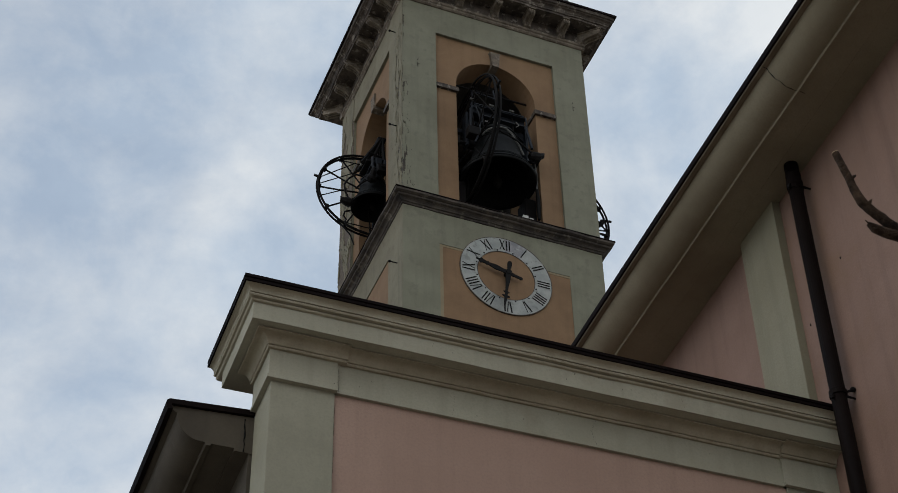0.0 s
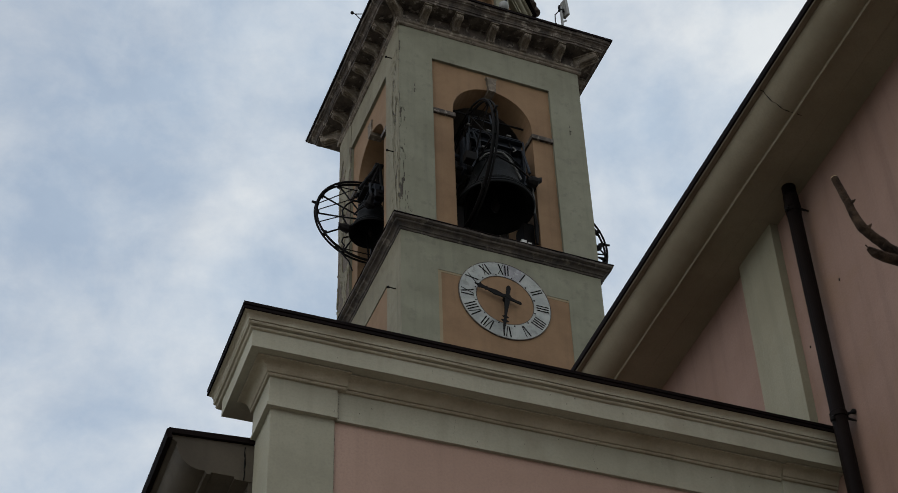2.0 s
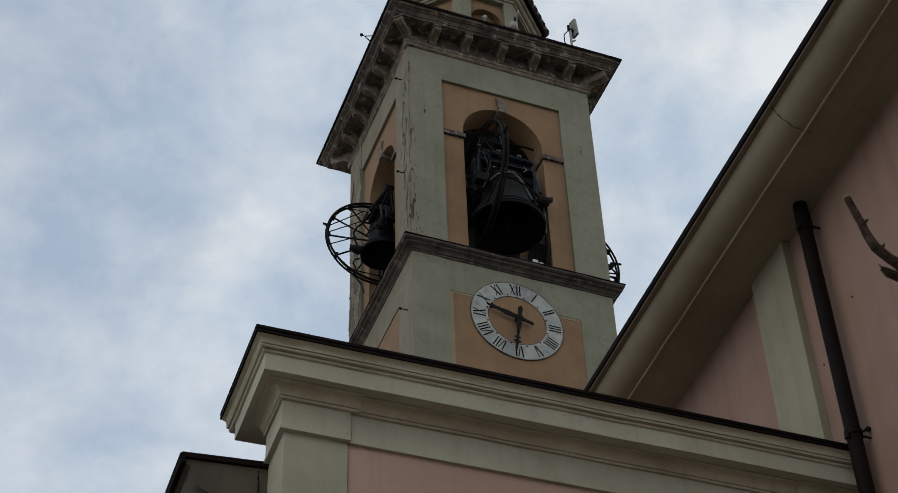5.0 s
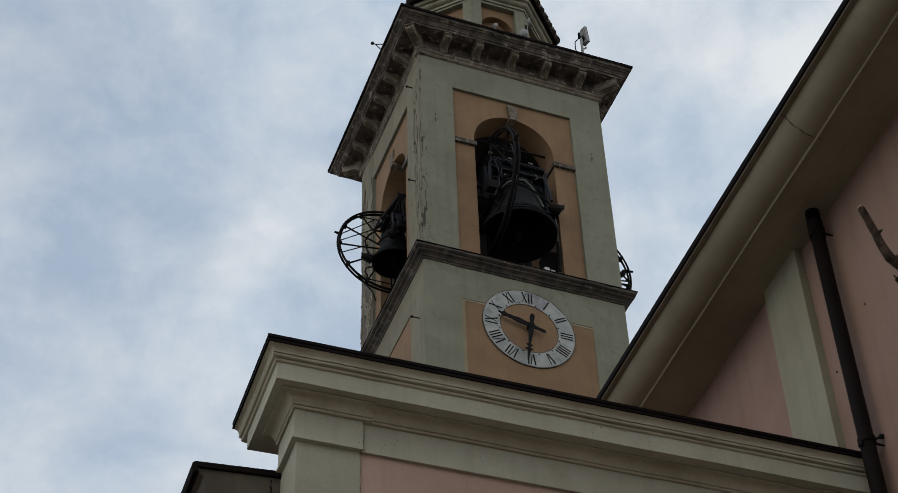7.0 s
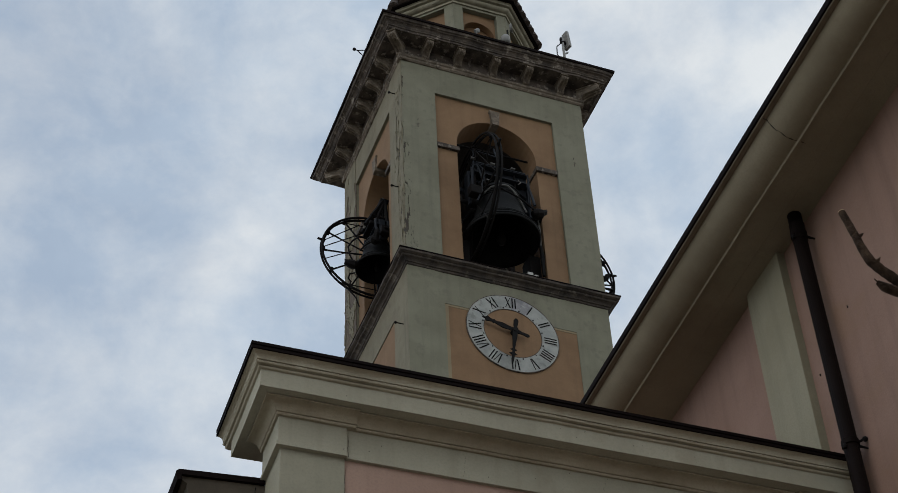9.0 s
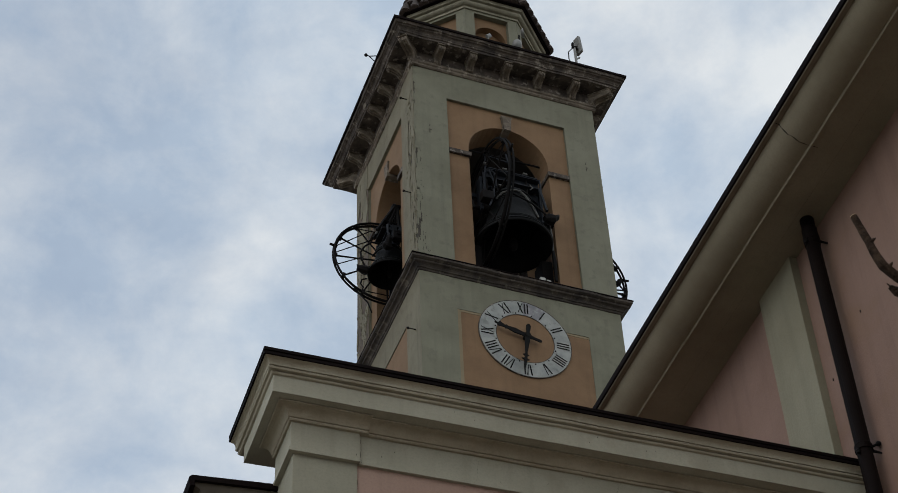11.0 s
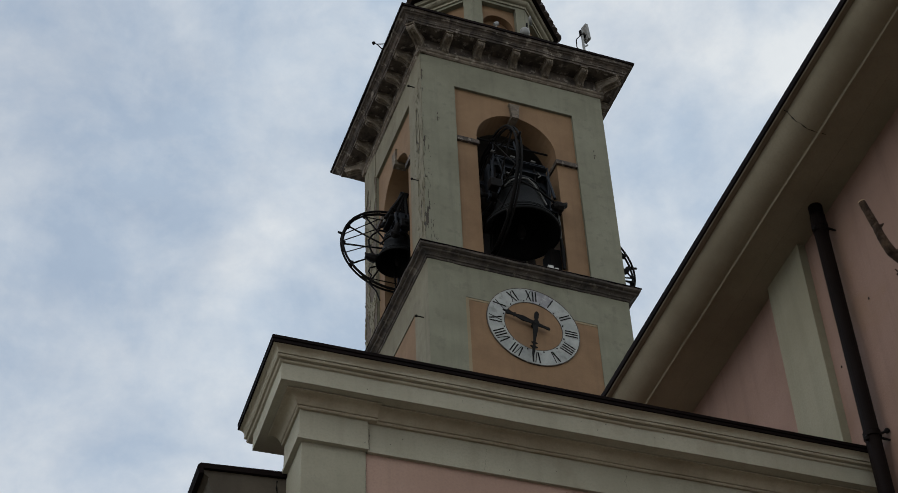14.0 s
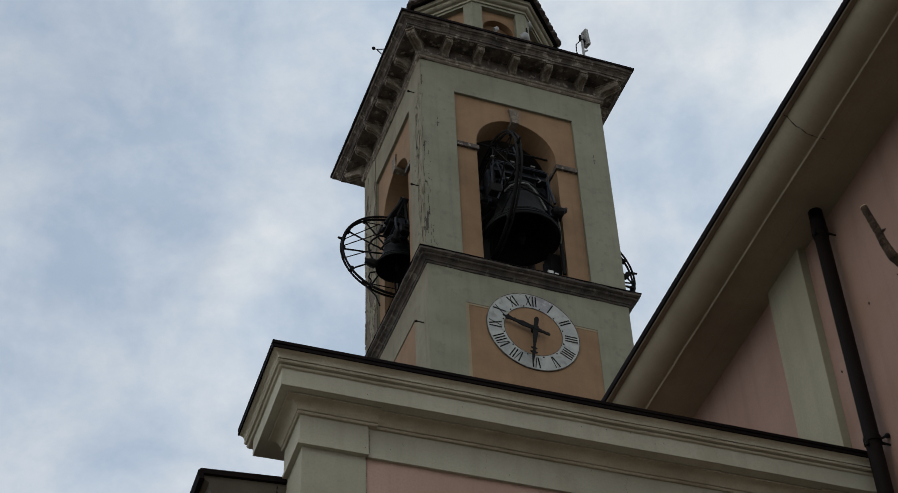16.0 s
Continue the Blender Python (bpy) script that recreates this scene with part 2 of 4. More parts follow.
def curve_between(a, b, bulge, n):
    """Points from a to b, bowed sideways by bulge."""
    out = []
    dx, dz = b[0] - a[0], b[1] - a[1]
    for i in range(n + 1):
        t = i / n
        k = 4 * bulge * t * (1 - t)
        out.append((a[0] + dx * t - dz * k, a[1] + dz * t + dx * k))
    return out


def quarter(c, a, b, n, end=90):
    """A quarter-round from straight below c towards its outer end: a outwards, b down."""
    return [(c[0] + a * math.sin(radians(end * i / n)), c[1] - b * math.cos(radians(end * i / n))) for i in range(n + 1)]


def lathe(profile, n=48, axis_at=(0, 0, 0), bm=None, a0=0.0, a1=360.0):
    bm = bm or bmesh.new()
    full = abs(a1 - a0) >= 360
    cols = []
    for i in range(n if full else n + 1):
        a = radians(a0 + (a1 - a0) * i / n)
        cols.append([bm.verts.new((axis_at[0] + r * math.cos(a), axis_at[1] + r * math.sin(a), axis_at[2] + z)) for r, z in profile])
    for i in range(len(cols) if full else len(cols) - 1):
        a, b = cols[i], cols[(i + 1) % len(cols)]
        for j in range(len(profile) - 1):
            bm.faces.new((a[j], b[j], b[j + 1], a[j + 1]))
    bmesh.ops.remove_doubles(bm, verts=bm.verts, dist=1e-5)
    return bm


def tube(points, radius, n=8, closed=False, bm=None, flat=1.0):
    """A round bar along points; radius may be a list."""
    bm = bm or bmesh.new()
    pts = [Vector(p) for p in points]
    rs = radius if isinstance(radius, (list, tuple)) else [radius] * len(pts)
    rings = []
    m = len(pts)
    up = None
    for i, p in enumerate(pts):
        a = pts[(i - 1) % m] if closed or i else pts[0]
        b = pts[(i + 1) % m] if closed or i < m - 1 else pts[-1]
        d = (b - a).normalized()
        if up is None:
            up = d.orthogonal().normalized()
        up = (up - d * up.dot(d)).normalized()
        side = d.cross(up)
        rings.append([bm.verts.new(p + (up * math.cos(2 * math.pi * k / n) + side * math.sin(2 * math.pi * k / n) * flat) * rs[i]) for k in range(n)])
    for i in range(m if closed else m - 1):
        a, b = rings[i], rings[(i + 1) % m]
        for k in range(n):
            bm.faces.new((a[k], a[(k + 1) % n], b[(k + 1) % n], b[k]))
    if not closed:
        bm.faces.new(rings[0])
        bm.faces.new(rings[-1][::-1])
    return bm


def prism(poly, d0, d1, to):
    """A polygon (u, v) given depth from d0 to d1; to(u, d, v) turns it into a place."""
    bm = bmesh.new()
    a = [bm.verts.new(to(u, d0, v)) for u, v in poly]
    b = [bm.verts.new(to(u, d1, v)) for u, v in poly]
    bm.faces.new(a)
    bm.faces.new(b[::-1])
    for i in range(len(poly)):
        j = (i + 1) % len(poly)
        bm.faces.new((a[i], b[i], b[j], a[j]))
    return bm


def arched_wall(u0, u1, z0, z1, hw, spring, sill, thick, to):
    """A wall with a round-headed opening right through it, about u = 0."""
    bm = bmesh.new()
    arch = arc((0, spring), hw, 180, 0, 20)
    front, back = [], []
    loop = [(-hw, sill), *arch, (hw, sill)]

    def quad(pts):
        for d, keep in ((0, front), (thick, back)):
            keep.append(bm.faces.new([bm.verts.new(to(u, d, v)) for u, v in pts]))

    quad([(u0, z0), (-hw, z0), (-hw, z1), (u0, z1)])
    quad([(hw, z0), (u1, z0), (u1, z1), (hw, z1)])
    if sill > z0:
        quad([(-hw, z0), (hw, z0), (hw, sill), (-hw, sill)])
    for a, b in zip(arch, arch[1:]):
        quad([a, b, (b[0], z1), (a[0], z1)])
    for a, b in zip(loop, loop[1:]):
        bm.faces.new([bm.verts.new(to(*p)) for p in ((a[0], 0, a[1]), (b[0], 0, b[1]), (b[0], thick, b[1]), (a[0], thick, a[1]))])
    bmesh.ops.remove_doubles(bm, verts=bm.verts, dist=1e-4)
    return bm


def roughen(bm, amp, step=0.22, scale=3.0):
    """Breaks long edges and moves every corner a little, as weather does."""
    for cuts in (1, 1, 1, 1, 1):
        long_edges = [e for e in bm.edges if e.calc_length() > step]
        if not long_edges:
            break
        bmesh.ops.subdivide_edges(bm, edges=long_edges, cuts=cuts, use_grid_fill=True)
    for v in bm.verts:
        v.co += noise.noise_vector(v.co * scale) * amp + noise.noise_vector(v.co * scale * 4.3) * amp * 0.5
    return bm


def uneven(bm, amp, step=0.2, scale=2.6):
    """Cuts a long moulding across its run and lets it wander slightly, as hand-drawn plaster does."""
    runs = [e for e in bm.edges if e.calc_length() > step * 2]
    lengths = sorted({round(e.calc_length(), 1) for e in runs})
    for k in lengths:
        same = [e for e in bm.edges if e.is_valid and round(e.calc_length(), 1) == k and k > step * 2]
        if same:
            bmesh.ops.subdivide_edges(bm, edges=same, cuts=int(k / step), use_grid_fill=True)
    for v in bm.verts:
        v.co += noise.noise_vector(v.co * scale) * amp + noise.noise_vector(v.co * scale * 6.0) * amp * 0.35
    return bm


def side_of(k, half_x, half_y):
    """Maps (along the wall, inwards, up) for the front, left, back and right sides of a rectangle about the origin."""
    return (lambda u, d, v: (u, -half_y + d, v), lambda u, d, v: (-half_x + d, -u, v),
            lambda u, d, v: (-u, half_y - d, v), lambda u, d, v: (half_x - d, u, v))[k]


# ---- ground ----
bm = bmesh.new()
bmesh.ops.create_grid(bm, x_segments=8, y_segments=8, size=1500)
tagged(part("ground", bm, ASPHALT), "pale stone-paved church square", "ground", kind="structure")

# ---- the low side chapel in front ----
XF, YF, XN = 1.949, 8.0, 5.746
chapel = thing("side_chapel", pose(0, 0, 0))
tagged(chapel, "low side chapel with pink panels, sage pilasters and a moulded cornice", "building", kind="structure")
part("wall", box(XF + 0.035, XN, YF + 0.035, YF + 0.37, 0, 8.32), PINK, chapel, "smooth pink plaster wall")
part("back_wall", box(XF + 0.06, XN, YF + 0.37, 16.0, 0, 8.0), PINK, chapel)
part("roof", box(XF + 0.06, XN, YF - 0.1, 8.6, 8.44, 8.47), FLASHING, chapel)
for x0, x1 in ((XF + 0.02, XF + 0.411), (5.366, XN)):
    part("pilaster", box(x0, x1, YF + 0.02, YF + 0.372, 0, 8.066, 0.004), GREEN_DIM, chapel, "sage plaster pilaster")
    part("frieze_block", sweep([(0.0, 8.30), (0.0, 8.084), (0.012, 8.078), (0.012, 8.056), (-0.05, 8.056), (-0.05, 8.30)],
                               [(x1 + (0.008 if x1 < 3 else 0), YF), (max(x0 - 0.02, XF), YF)] + ([(XF, YF + 0.372)] if x0 < 3 else [])), GREEN_CLEAN, chapel)
part("frieze", sweep([(-0.02, 8.30), (-0.02, 8.078), (-0.012, 8.074), (-0.012, 8.056), (-0.06, 8.056), (-0.06, 8.30)], [(5.366, YF), (XF + 0.41, YF)]), GREEN_CLEAN, chapel, "sage plaster frieze band")
cove = curve_between((0.028, 8.296), (0.100, 8.334), 0.22, 14)
bed = [(-0.06, 8.272), (0.016, 8.272), (0.021, 8.278), (0.021, 8.286), (0.016, 8.290), (0.026, 8.292), *cove, (0.106, 8.335), (0.106, 8.342), (0.08, 8.344), (0.08, 8.36), (-0.06, 8.36)]
part("bed_moulding", uneven(sweep(bed, [(2.42, YF), (XF, YF), (XF, YF + 0.372)]), 0.0035), MOULDED, chapel)
part("bed_moulding", uneven(sweep([(q - 0.022 if q > -0.05 else q, z) for q, z in bed], [(5.34, YF), (2.42, YF)]), 0.0035), MOULDED, chapel)
part("bed_moulding", sweep(bed, [(XN, YF), (5.34, YF)]), MOULDED, chapel)
fascia = [(-0.1, 8.348), (0.157, 8.346), (0.157, 8.468), (-0.1, 8.468)]
part("cornice_fascia", uneven(sweep(fascia, [(XN, YF), (XF, YF), (XF, 8.555)]), 0.0035), GREEN_CLEAN, chapel, "sage plaster fascia")
crown = [(-0.1, 8.469), (0.158, 8.469), (0.170, 8.472), (0.178, 8.480), (0.170, 8.487), (0.160, 8.488), (0.160, 8.493), (0.188, 8.495), (0.194, 8.503), (0.188, 8.511),
         (0.178, 8.512), (0.178, 8.516), *curve_between((0.192, 8.518), (0.224, 8.556), 0.22, 12), (0.226, 8.559), (-0.1, 8.559)]
part("cornice", uneven(sweep(crown, [(XN, YF), (XF, YF), (XF, 8.648)]), 0.0035), GREEN_LIT, chapel, "sage moulded cornice")
part("flashing", sweep([(-0.1, 8.561), (0.227, 8.561), (0.227, 8.557), (0.237, 8.557), (0.237, 8.574), (0.231, 8.576), (0.231, 8.584), (0.238, 8.586), (0.238, 8.607), (-0.1, 8.63)], [(XN, YF), (XF, YF), (XF, 8.648)]), FLASHING, chapel, "dark brown sheet-metal edge")

rng = random.Random(8)


def hairline(points, width, name="hairline_crack"):
    """A fine crack standing a hair proud of its wall."""
    pts, ws = [], []
    for a, b in zip(points, points[1:]):
        for i in range(9):
            t = i / 9
            pts.append([p + (q - p) * t + rng.uniform(-0.004, 0.004) * (k != 1) for k, (p, q) in enumerate(zip(a, b))])
            ws.append(width * rng.uniform(0.15, 1.0))
    part(name, tube(pts, ws, 4), DARK_PLASTER, chapel, "fine crack in the plaster")


hairline([(XF + 0.418, YF + 0.034, 7.5), (XF + 0.416, YF + 0.034, 8.05)], 0.0014)
hairline([(XF + 0.425, YF - 0.001, 8.06), (XF + 0.427, YF - 0.001, 8.26)], 0.0016)
hairline([(3.1, YF + 0.0195, 8.07), (3.13, YF + 0.0195, 8.28)], 0.0006)
hairline([(4.05, YF + 0.0195, 8.07), (4.02, YF + 0.0195, 8.18), (4.06, YF + 0.0195, 8.28)], 0.0006)
hairline([(2.9, YF - 0.1575, 8.35), (2.92, YF - 0.1575, 8.46)], 0.0006)
hairline([(4.6, YF - 0.1575, 8.35), (4.58, YF - 0.1575, 8.46)], 0.0006)
for i in range(16):
    x, z = rng.uniform(XF + 0.05, 5.2), rng.uniform(8.36, 8.46) if i % 2 else rng.uniform(8.1, 8.26)
    y = YF - 0.157 if i % 2 else YF - (0.0 if x < XF + 0.41 else -0.02)
    part("chip", tube([(x, y - 0.0008, z), (x + rng.uniform(-0.006, 0.006), y - 0.0008, z + rng.uniform(0.004, 0.012))], [rng.uniform(0.001, 0.003), 0.0006], 5), DARK_PLASTER, chapel)

# ---- the lower roof behind the chapel ----
sacristy = thing("sacristy")
tagged(sacristy, "low sacristy with a deep coved plaster eave", "building", kind="structure")
# wall and eave get less light here; their darker plaster colour holds that shade
part("wall", box(XF, 5.0, 8.38, 17.0, 0, 7.79), DARK_PLASTER, sacristy)
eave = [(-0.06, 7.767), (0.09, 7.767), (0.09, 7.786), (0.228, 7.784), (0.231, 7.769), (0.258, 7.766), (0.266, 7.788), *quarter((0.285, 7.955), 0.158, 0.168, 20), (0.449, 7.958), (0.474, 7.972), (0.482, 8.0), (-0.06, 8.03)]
part("eave", uneven(sweep(eave, [(XF + 0.001, 8.372), (XF + 0.001, 17.0)]), 0.004, 0.3), DARK_PLASTER, sacristy, "plaster eave with a curved underside, its shade coloured in")
part("gutter", sweep([(0.476, 7.966), (0.505, 7.962), (0.518, 7.99), (0.516, 8.02), (0.50, 8.036), (-0.02, 8.072), (-0.02, 8.032), (0.484, 8.002)], [(XF, 8.352), (XF, 17.0)]), FLASHING, sacristy)
# the ragged joint where the eave meets the chapel's corner
rng = random.Random(17)
ys = [7.77 + 0.026 * i for i in range(10)]
part("joint", tube([(XF - 0.034 + rng.uniform(-0.004, 0.004), 8.369, z) for z in ys], [rng.uniform(0.001, 0.006) for z in ys], 5), BLACK, sacristy, "open joint in the plaster")

# ---- the nave ----
nave = thing("church_nave")
tagged(nave, "tall pink church nave with sage pilasters and a deep eave", "building", kind="structure")
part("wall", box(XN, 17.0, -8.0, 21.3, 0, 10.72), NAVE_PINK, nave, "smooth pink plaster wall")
part("pilaster", box(XN - 0.065, XN + 0.01, 8.042, 8.546, 8.45, 10.70, 0.004), OLIVE, nave, "olive plaster pilaster")
eave = [(-0.05, 10.70), (0.195, 10.70), (0.20, 10.694), (0.405, 10.694), (0.405, 10.682), (0.421, 10.682), (0.425, 10.703), *quarter((0.438, 10.968), 0.2097, 0.2633, 24, 65), (0.629, 10.93), (-0.05, 10.98)]
part("eave", uneven(sweep(eave, [(XN, 4.0), (XN, 14.0)]), 0.004, 0.3), SOFFIT, nave, "beige plaster eave with a curved underside")
part("fascia_board", sweep([(0.631, 10.855), (0.668, 10.857), (0.672, 10.862), (0.672, 10.928), (0.631, 10.932)], [(XN, -8.0), (XN, 21.3)]), BOARD, nave, "brown painted board along the eave")
part("gutter", sweep([(0.674, 10.866), (0.686, 10.872), (0.690, 10.895), (0.690, 10.916), (0.676, 10.930), (0.5, 10.985), (0.5, 10.95), (0.674, 10.935)], [(XN, -8.0), (XN, 21.3)]), FLASHING, nave, "dark sheet-metal gutter")
bm = prism([(XN - 0.6, 10.95), (11.4, 12.9), (17.5, 10.95), (17.5, 10.8), (11.4, 12.7), (XN - 0.6, 10.92)], -8.0, 21.3, lambda u, d, v: (u, d, v))
part("roof", bm, TILE, nave)
for a, b in ((-8.0, 4.0), (14.0, 21.3)):
    part("eave", sweep(eave, [(XN, a), (XN, b)]), SOFFIT, nave)
# a hairline crack across the eave
rng = random.Random(5)
bm = bmesh.new()
outer = [(0.655, 10.855), (0.634, 10.854), *reversed(quarter((0.438, 10.968), 0.2105, 0.2645, 8, 65)), (0.40, 10.692), (0.36, 10.692)]
widths = [0.004, 0.0008, 0.004, 0.001, 0.0045, 0.002, 0.0008, 0.004, 0.001, 0.0035, 0.0008, 0.003, 0.0008]
tube([(XN - q, 6.99 + rng.uniform(-0.007, 0.007), z - 0.001) for i, (q, z) in enumerate(outer)], widths, 5, bm=bm)
part("crack", bm, BLACK, nave, "dark crack in the eave plaster")

for y, z in ((7.467, 9.662), (7.95, 9.45)):
    part("wall_hole", tube([(XN - 0.002, y, z - 0.008), (XN - 0.002, y, z + 0.008)], 0.005, 6), BLACK, nave)

# downpipe in the corner of nave and chapel
pipe = thing("downpipe", pose(5.64, 7.663, 0))
tagged(pipe, "dark metal downpipe fixed to the pink wall", "downpipe")
part("pipe", tube([(0, 0, 0.02), (0, 0, 5), (0, 0, 10.70)], 0.052, 20), PIPE, pipe, smooth=True)
for z in (10.5, 8.61, 6.6):
    c = part("clamp", tube([(0, 0, z - 0.02), (0, 0, z + 0.02)], 0.060, 20), PIPE, pipe, "metal pipe clamp")
    part("wall_spike", tube([(0.045, -0.03, z - 0.03), (0.107, -0.03, z - 0.032)], [0.010, 0.006], 8), IRON, pipe)
    b = tube([(-0.05, -0.01, z - 0.02), (-0.064, -0.02, z - 0.045), (-0.062, -0.02, z - 0.06)], [0.010, 0.015, 0.012], 8)
    part("bolt", b, IRON, pipe)
    if z < 10:
        b = tube([(0.045, -0.035, z + 0.005), (0.078, -0.045, z + 0.022)], 0.009, 8)
        bmesh.ops.create_uvsphere(b, u_segments=10, v_segments=8, radius=0.019, matrix=Matrix.Translation((0.086, -0.047, z + 0.026)))
        part("bolt", b, IRON, pipe)
part("collar", tube([(0, 0, 10.44), (0, 0, 10.60)], 0.056, 20), PIPE, pipe)

# ---- the bell tower ----
HX, HY = 2.022, 1.85
TOWER = pose(9.715, 24.203, 0, 0, 0, 1.448)
tower = thing("bell_tower", TOWER)
tagged(tower, "square church bell tower in sage and ochre plaster with stone cornices", "tower", kind="structure")
PANEL = (1.305, 1.11)          # half widths of the recessed ochre panels, front and side
REC = 0.06
CLOCK_Z = 23.08


def tower_shaft():
    for sx in (-1, 1):
        for sy in (-1, 1):
            px, py = PANEL[0], PANEL[1]
            xs = sorted((sx * px, sx * HX))
            ys = sorted((sy * py, sy * HY))
            part("corner_pilaster", box(xs[0], xs[1], ys[0], ys[1], 0, 30.14), GREEN, tower, "sage plaster corner, stained and flaking")
    for k in range(4):
        to = side_of(k, HX, HY)
        hp = PANEL[k % 2]
        # upper and lower sage bands between the corners
        part("band", prism([(-hp, 29.32), (hp, 29.32), (hp, 30.14), (-hp, 30.14)], 0.0, 0.6, to), GREEN, tower)
        head = 23.48
        part("band", prism([(-hp, head), (hp, head), (hp, 24.42), (-hp, 24.42)], 0.0, 0.6, to), GREEN, tower)
        part("clock_panel", prism([(-hp, 0), (hp, 0), (hp, head - 0.002), (-hp, head - 0.002)], 0.012, 0.6, to), PEACH, tower, "ochre plaster panel")
        e = 0.065
        if k % 2 == 0:
            frame_bm = prism([(-hp, 15), (-hp + e, 15), (-hp + e, 23.43), (-hp, 23.43)], 0.006, 0.1, to)
            part("panel_border", frame_bm, PALE_OCHRE, tower)
            part("panel_border", prism([(-hp + e, 23.43), (-hp, 23.43), (-hp, 23.476), (hp, 23.476), (hp, 23.43)], 0.006, 0.1, to), PALE_OCHRE, tower)
        hw, spring, stilt = ((0.86, 27.80, 0.21), (0.78, 27.80, 0.08))[k % 2]
        part("belfry_wall", arched_wall(-hp, hp, 24.43, 29.32, hw, spring + stilt, 24.55, 0.55, lambda u, d, v: to(u, d + REC, v)), PEACH, tower, "ochre plaster wall with an arched bell opening")
        # added dark lining, coloured as the room's shade behind the opening
        part("belfry_lining", arched_wall(-hp - 0.1, hp + 0.1, 24.43, 29.32, hw + 0.01, spring + stilt, 24.55, 0.03, lambda u, d, v: to(u, d + REC + 0.552, v)), ROOM_SHADE, tower)
        # imposts on both sides of the arch, wrapping into the opening
        for s in (-1, 1):
            a, b = sorted((s * (hw - 0.03), s * (hp - 0.01)))
            part("impost", prism([(a, spring - 0.06), (b, spring - 0.06), (b, spring - 0.02), (b, spring + 0.05), (a, spring + 0.05), (a, spring - 0.02)], REC - 0.06, REC + 0.2, to), STONE, tower, "sandstone impost")
            a, b = sorted((s * (hw - 0.035), s * (hw + 0.01)))
            part("impost", prism([(a, spring - 0.055), (b, spring - 0.055), (b, spring + 0.045), (a, spring + 0.045)], REC + 0.2, REC + 0.56, to), STONE, tower)
        top = spring + hw + stilt - 0.02
        part("keystone", prism([(-0.075, top - 0.06), (0.075, top - 0.06), (0.10, top + 0.28), (0.125, top + 0.34), (-0.125, top + 0.34), (-0.10, top + 0.28)], (0.02 if k % 2 else -0.02), 0.3, to), PALE_STONE, tower, "pale sandstone keystone")
    # floor and vault carry the same painted-in shade
    part("belfry_floor", box(-HX + 0.5, HX - 0.5, -HY + 0.5, HY - 0.5, 24.3, 24.5), ROOM_SHADE, tower)
    part("belfry_vault", box(-HX + 0.3, HX - 0.3, -HY + 0.3, HY - 0.3, 29.2, 29.6), ROOM_SHADE, tower)


PALE_OCHRE = surface("pale_ochre_line", (0.205, 0.165, 0.10), (0.165, 0.13, 0.078))
tower_shaft()
SQUARE = [(HX, -HY), (-HX, -HY), (-HX, HY), (HX, HY)]
low = [(-0.5, 24.24), (0.0, 24.24), (0.02, 24.25), (0.03, 24.28), *curve_between((0.05, 24.29), (0.125, 24.36), 0.15, 4), (0.135, 24.375), (0.135, 24.395), (0.165, 24.405), (0.195, 24.425), (0.2, 24.47), (0.19, 24.482), (-0.06, 24.56), (-0.5, 24.56)]
part("lower_cornice", roughen(sweep(low, SQUARE, True), 0.014), DARK_STONE, tower, "dark weathered sandstone string course")
part("cornice_lead", sweep([(-0.05, 24.575), (0.207, 24.495), (0.213, 24.475), (0.205, 24.47), (0.2, 24.484), (-0.05, 24.562)], SQUARE, True), FLASHING, tower)
rng = random.Random(3)
for i in range(4):
    a, b = Vector(SQUARE[i]), Vector(SQUARE[(i + 1) % 4])
    d = (b - a).normalized()
    a, b = a - d * 0.07, b + d * (0.0 if i % 2 else 0.07)
    n = 5
    for j in range(n):
        p, q = a.lerp(b, j / n) + d * 0.004, a.lerp(b, (j + 1) / n) - d * 0.004
        o = rng.uniform(-0.006, 0.006)
        part("bed_block", sweep([(-0.1, 30.10), (0.02 + o, 30.10), (0.045 + o, 30.13), (0.045 + o, 30.17), (0.07 + o, 30.19), (0.07 + o, 30.25), (-0.1, 30.25)], [p, q]), PALE_STONE, tower, "sandstone bed course block")
part("cornice_wall", sweep([(-0.3, 30.25), (0.03, 30.25), (0.03, 30.60), (-0.3, 30.60)], SQUARE, True), STONE, tower)
EAVES = [(HX + 0.03, -HY), (-HX, -HY), (-HX, HY + 0.17), (HX + 0.03, HY + 0.17)]
up = [(-0.3, 30.55), (0.40, 30.55), (0.40, 30.60), (0.425, 30.61), (0.43, 30.64), *curve_between((0.44, 30.65), (0.5, 30.70), 0.15, 4), (0.505, 30.72), (0.54, 30.73), (0.55, 30.77), (0.56, 30.80), (-0.3, 30.82)]
part("upper_cornice", roughen(sweep(up, EAVES, True), 0.020), STONE, tower, "dark weathered sandstone cornice")
part("cornice_gutter", sweep([(-0.3, 30.825), (0.562, 30.803), (0.562, 30.79), (0.585, 30.79), (0.592, 30.845), (-0.3, 31.0)], EAVES, True), FLASHING, tower, "dark sheet-metal edge")
part("terrace", box(-HX, HX, -HY, HY, 30.9, 31.02), FLASHING, tower)


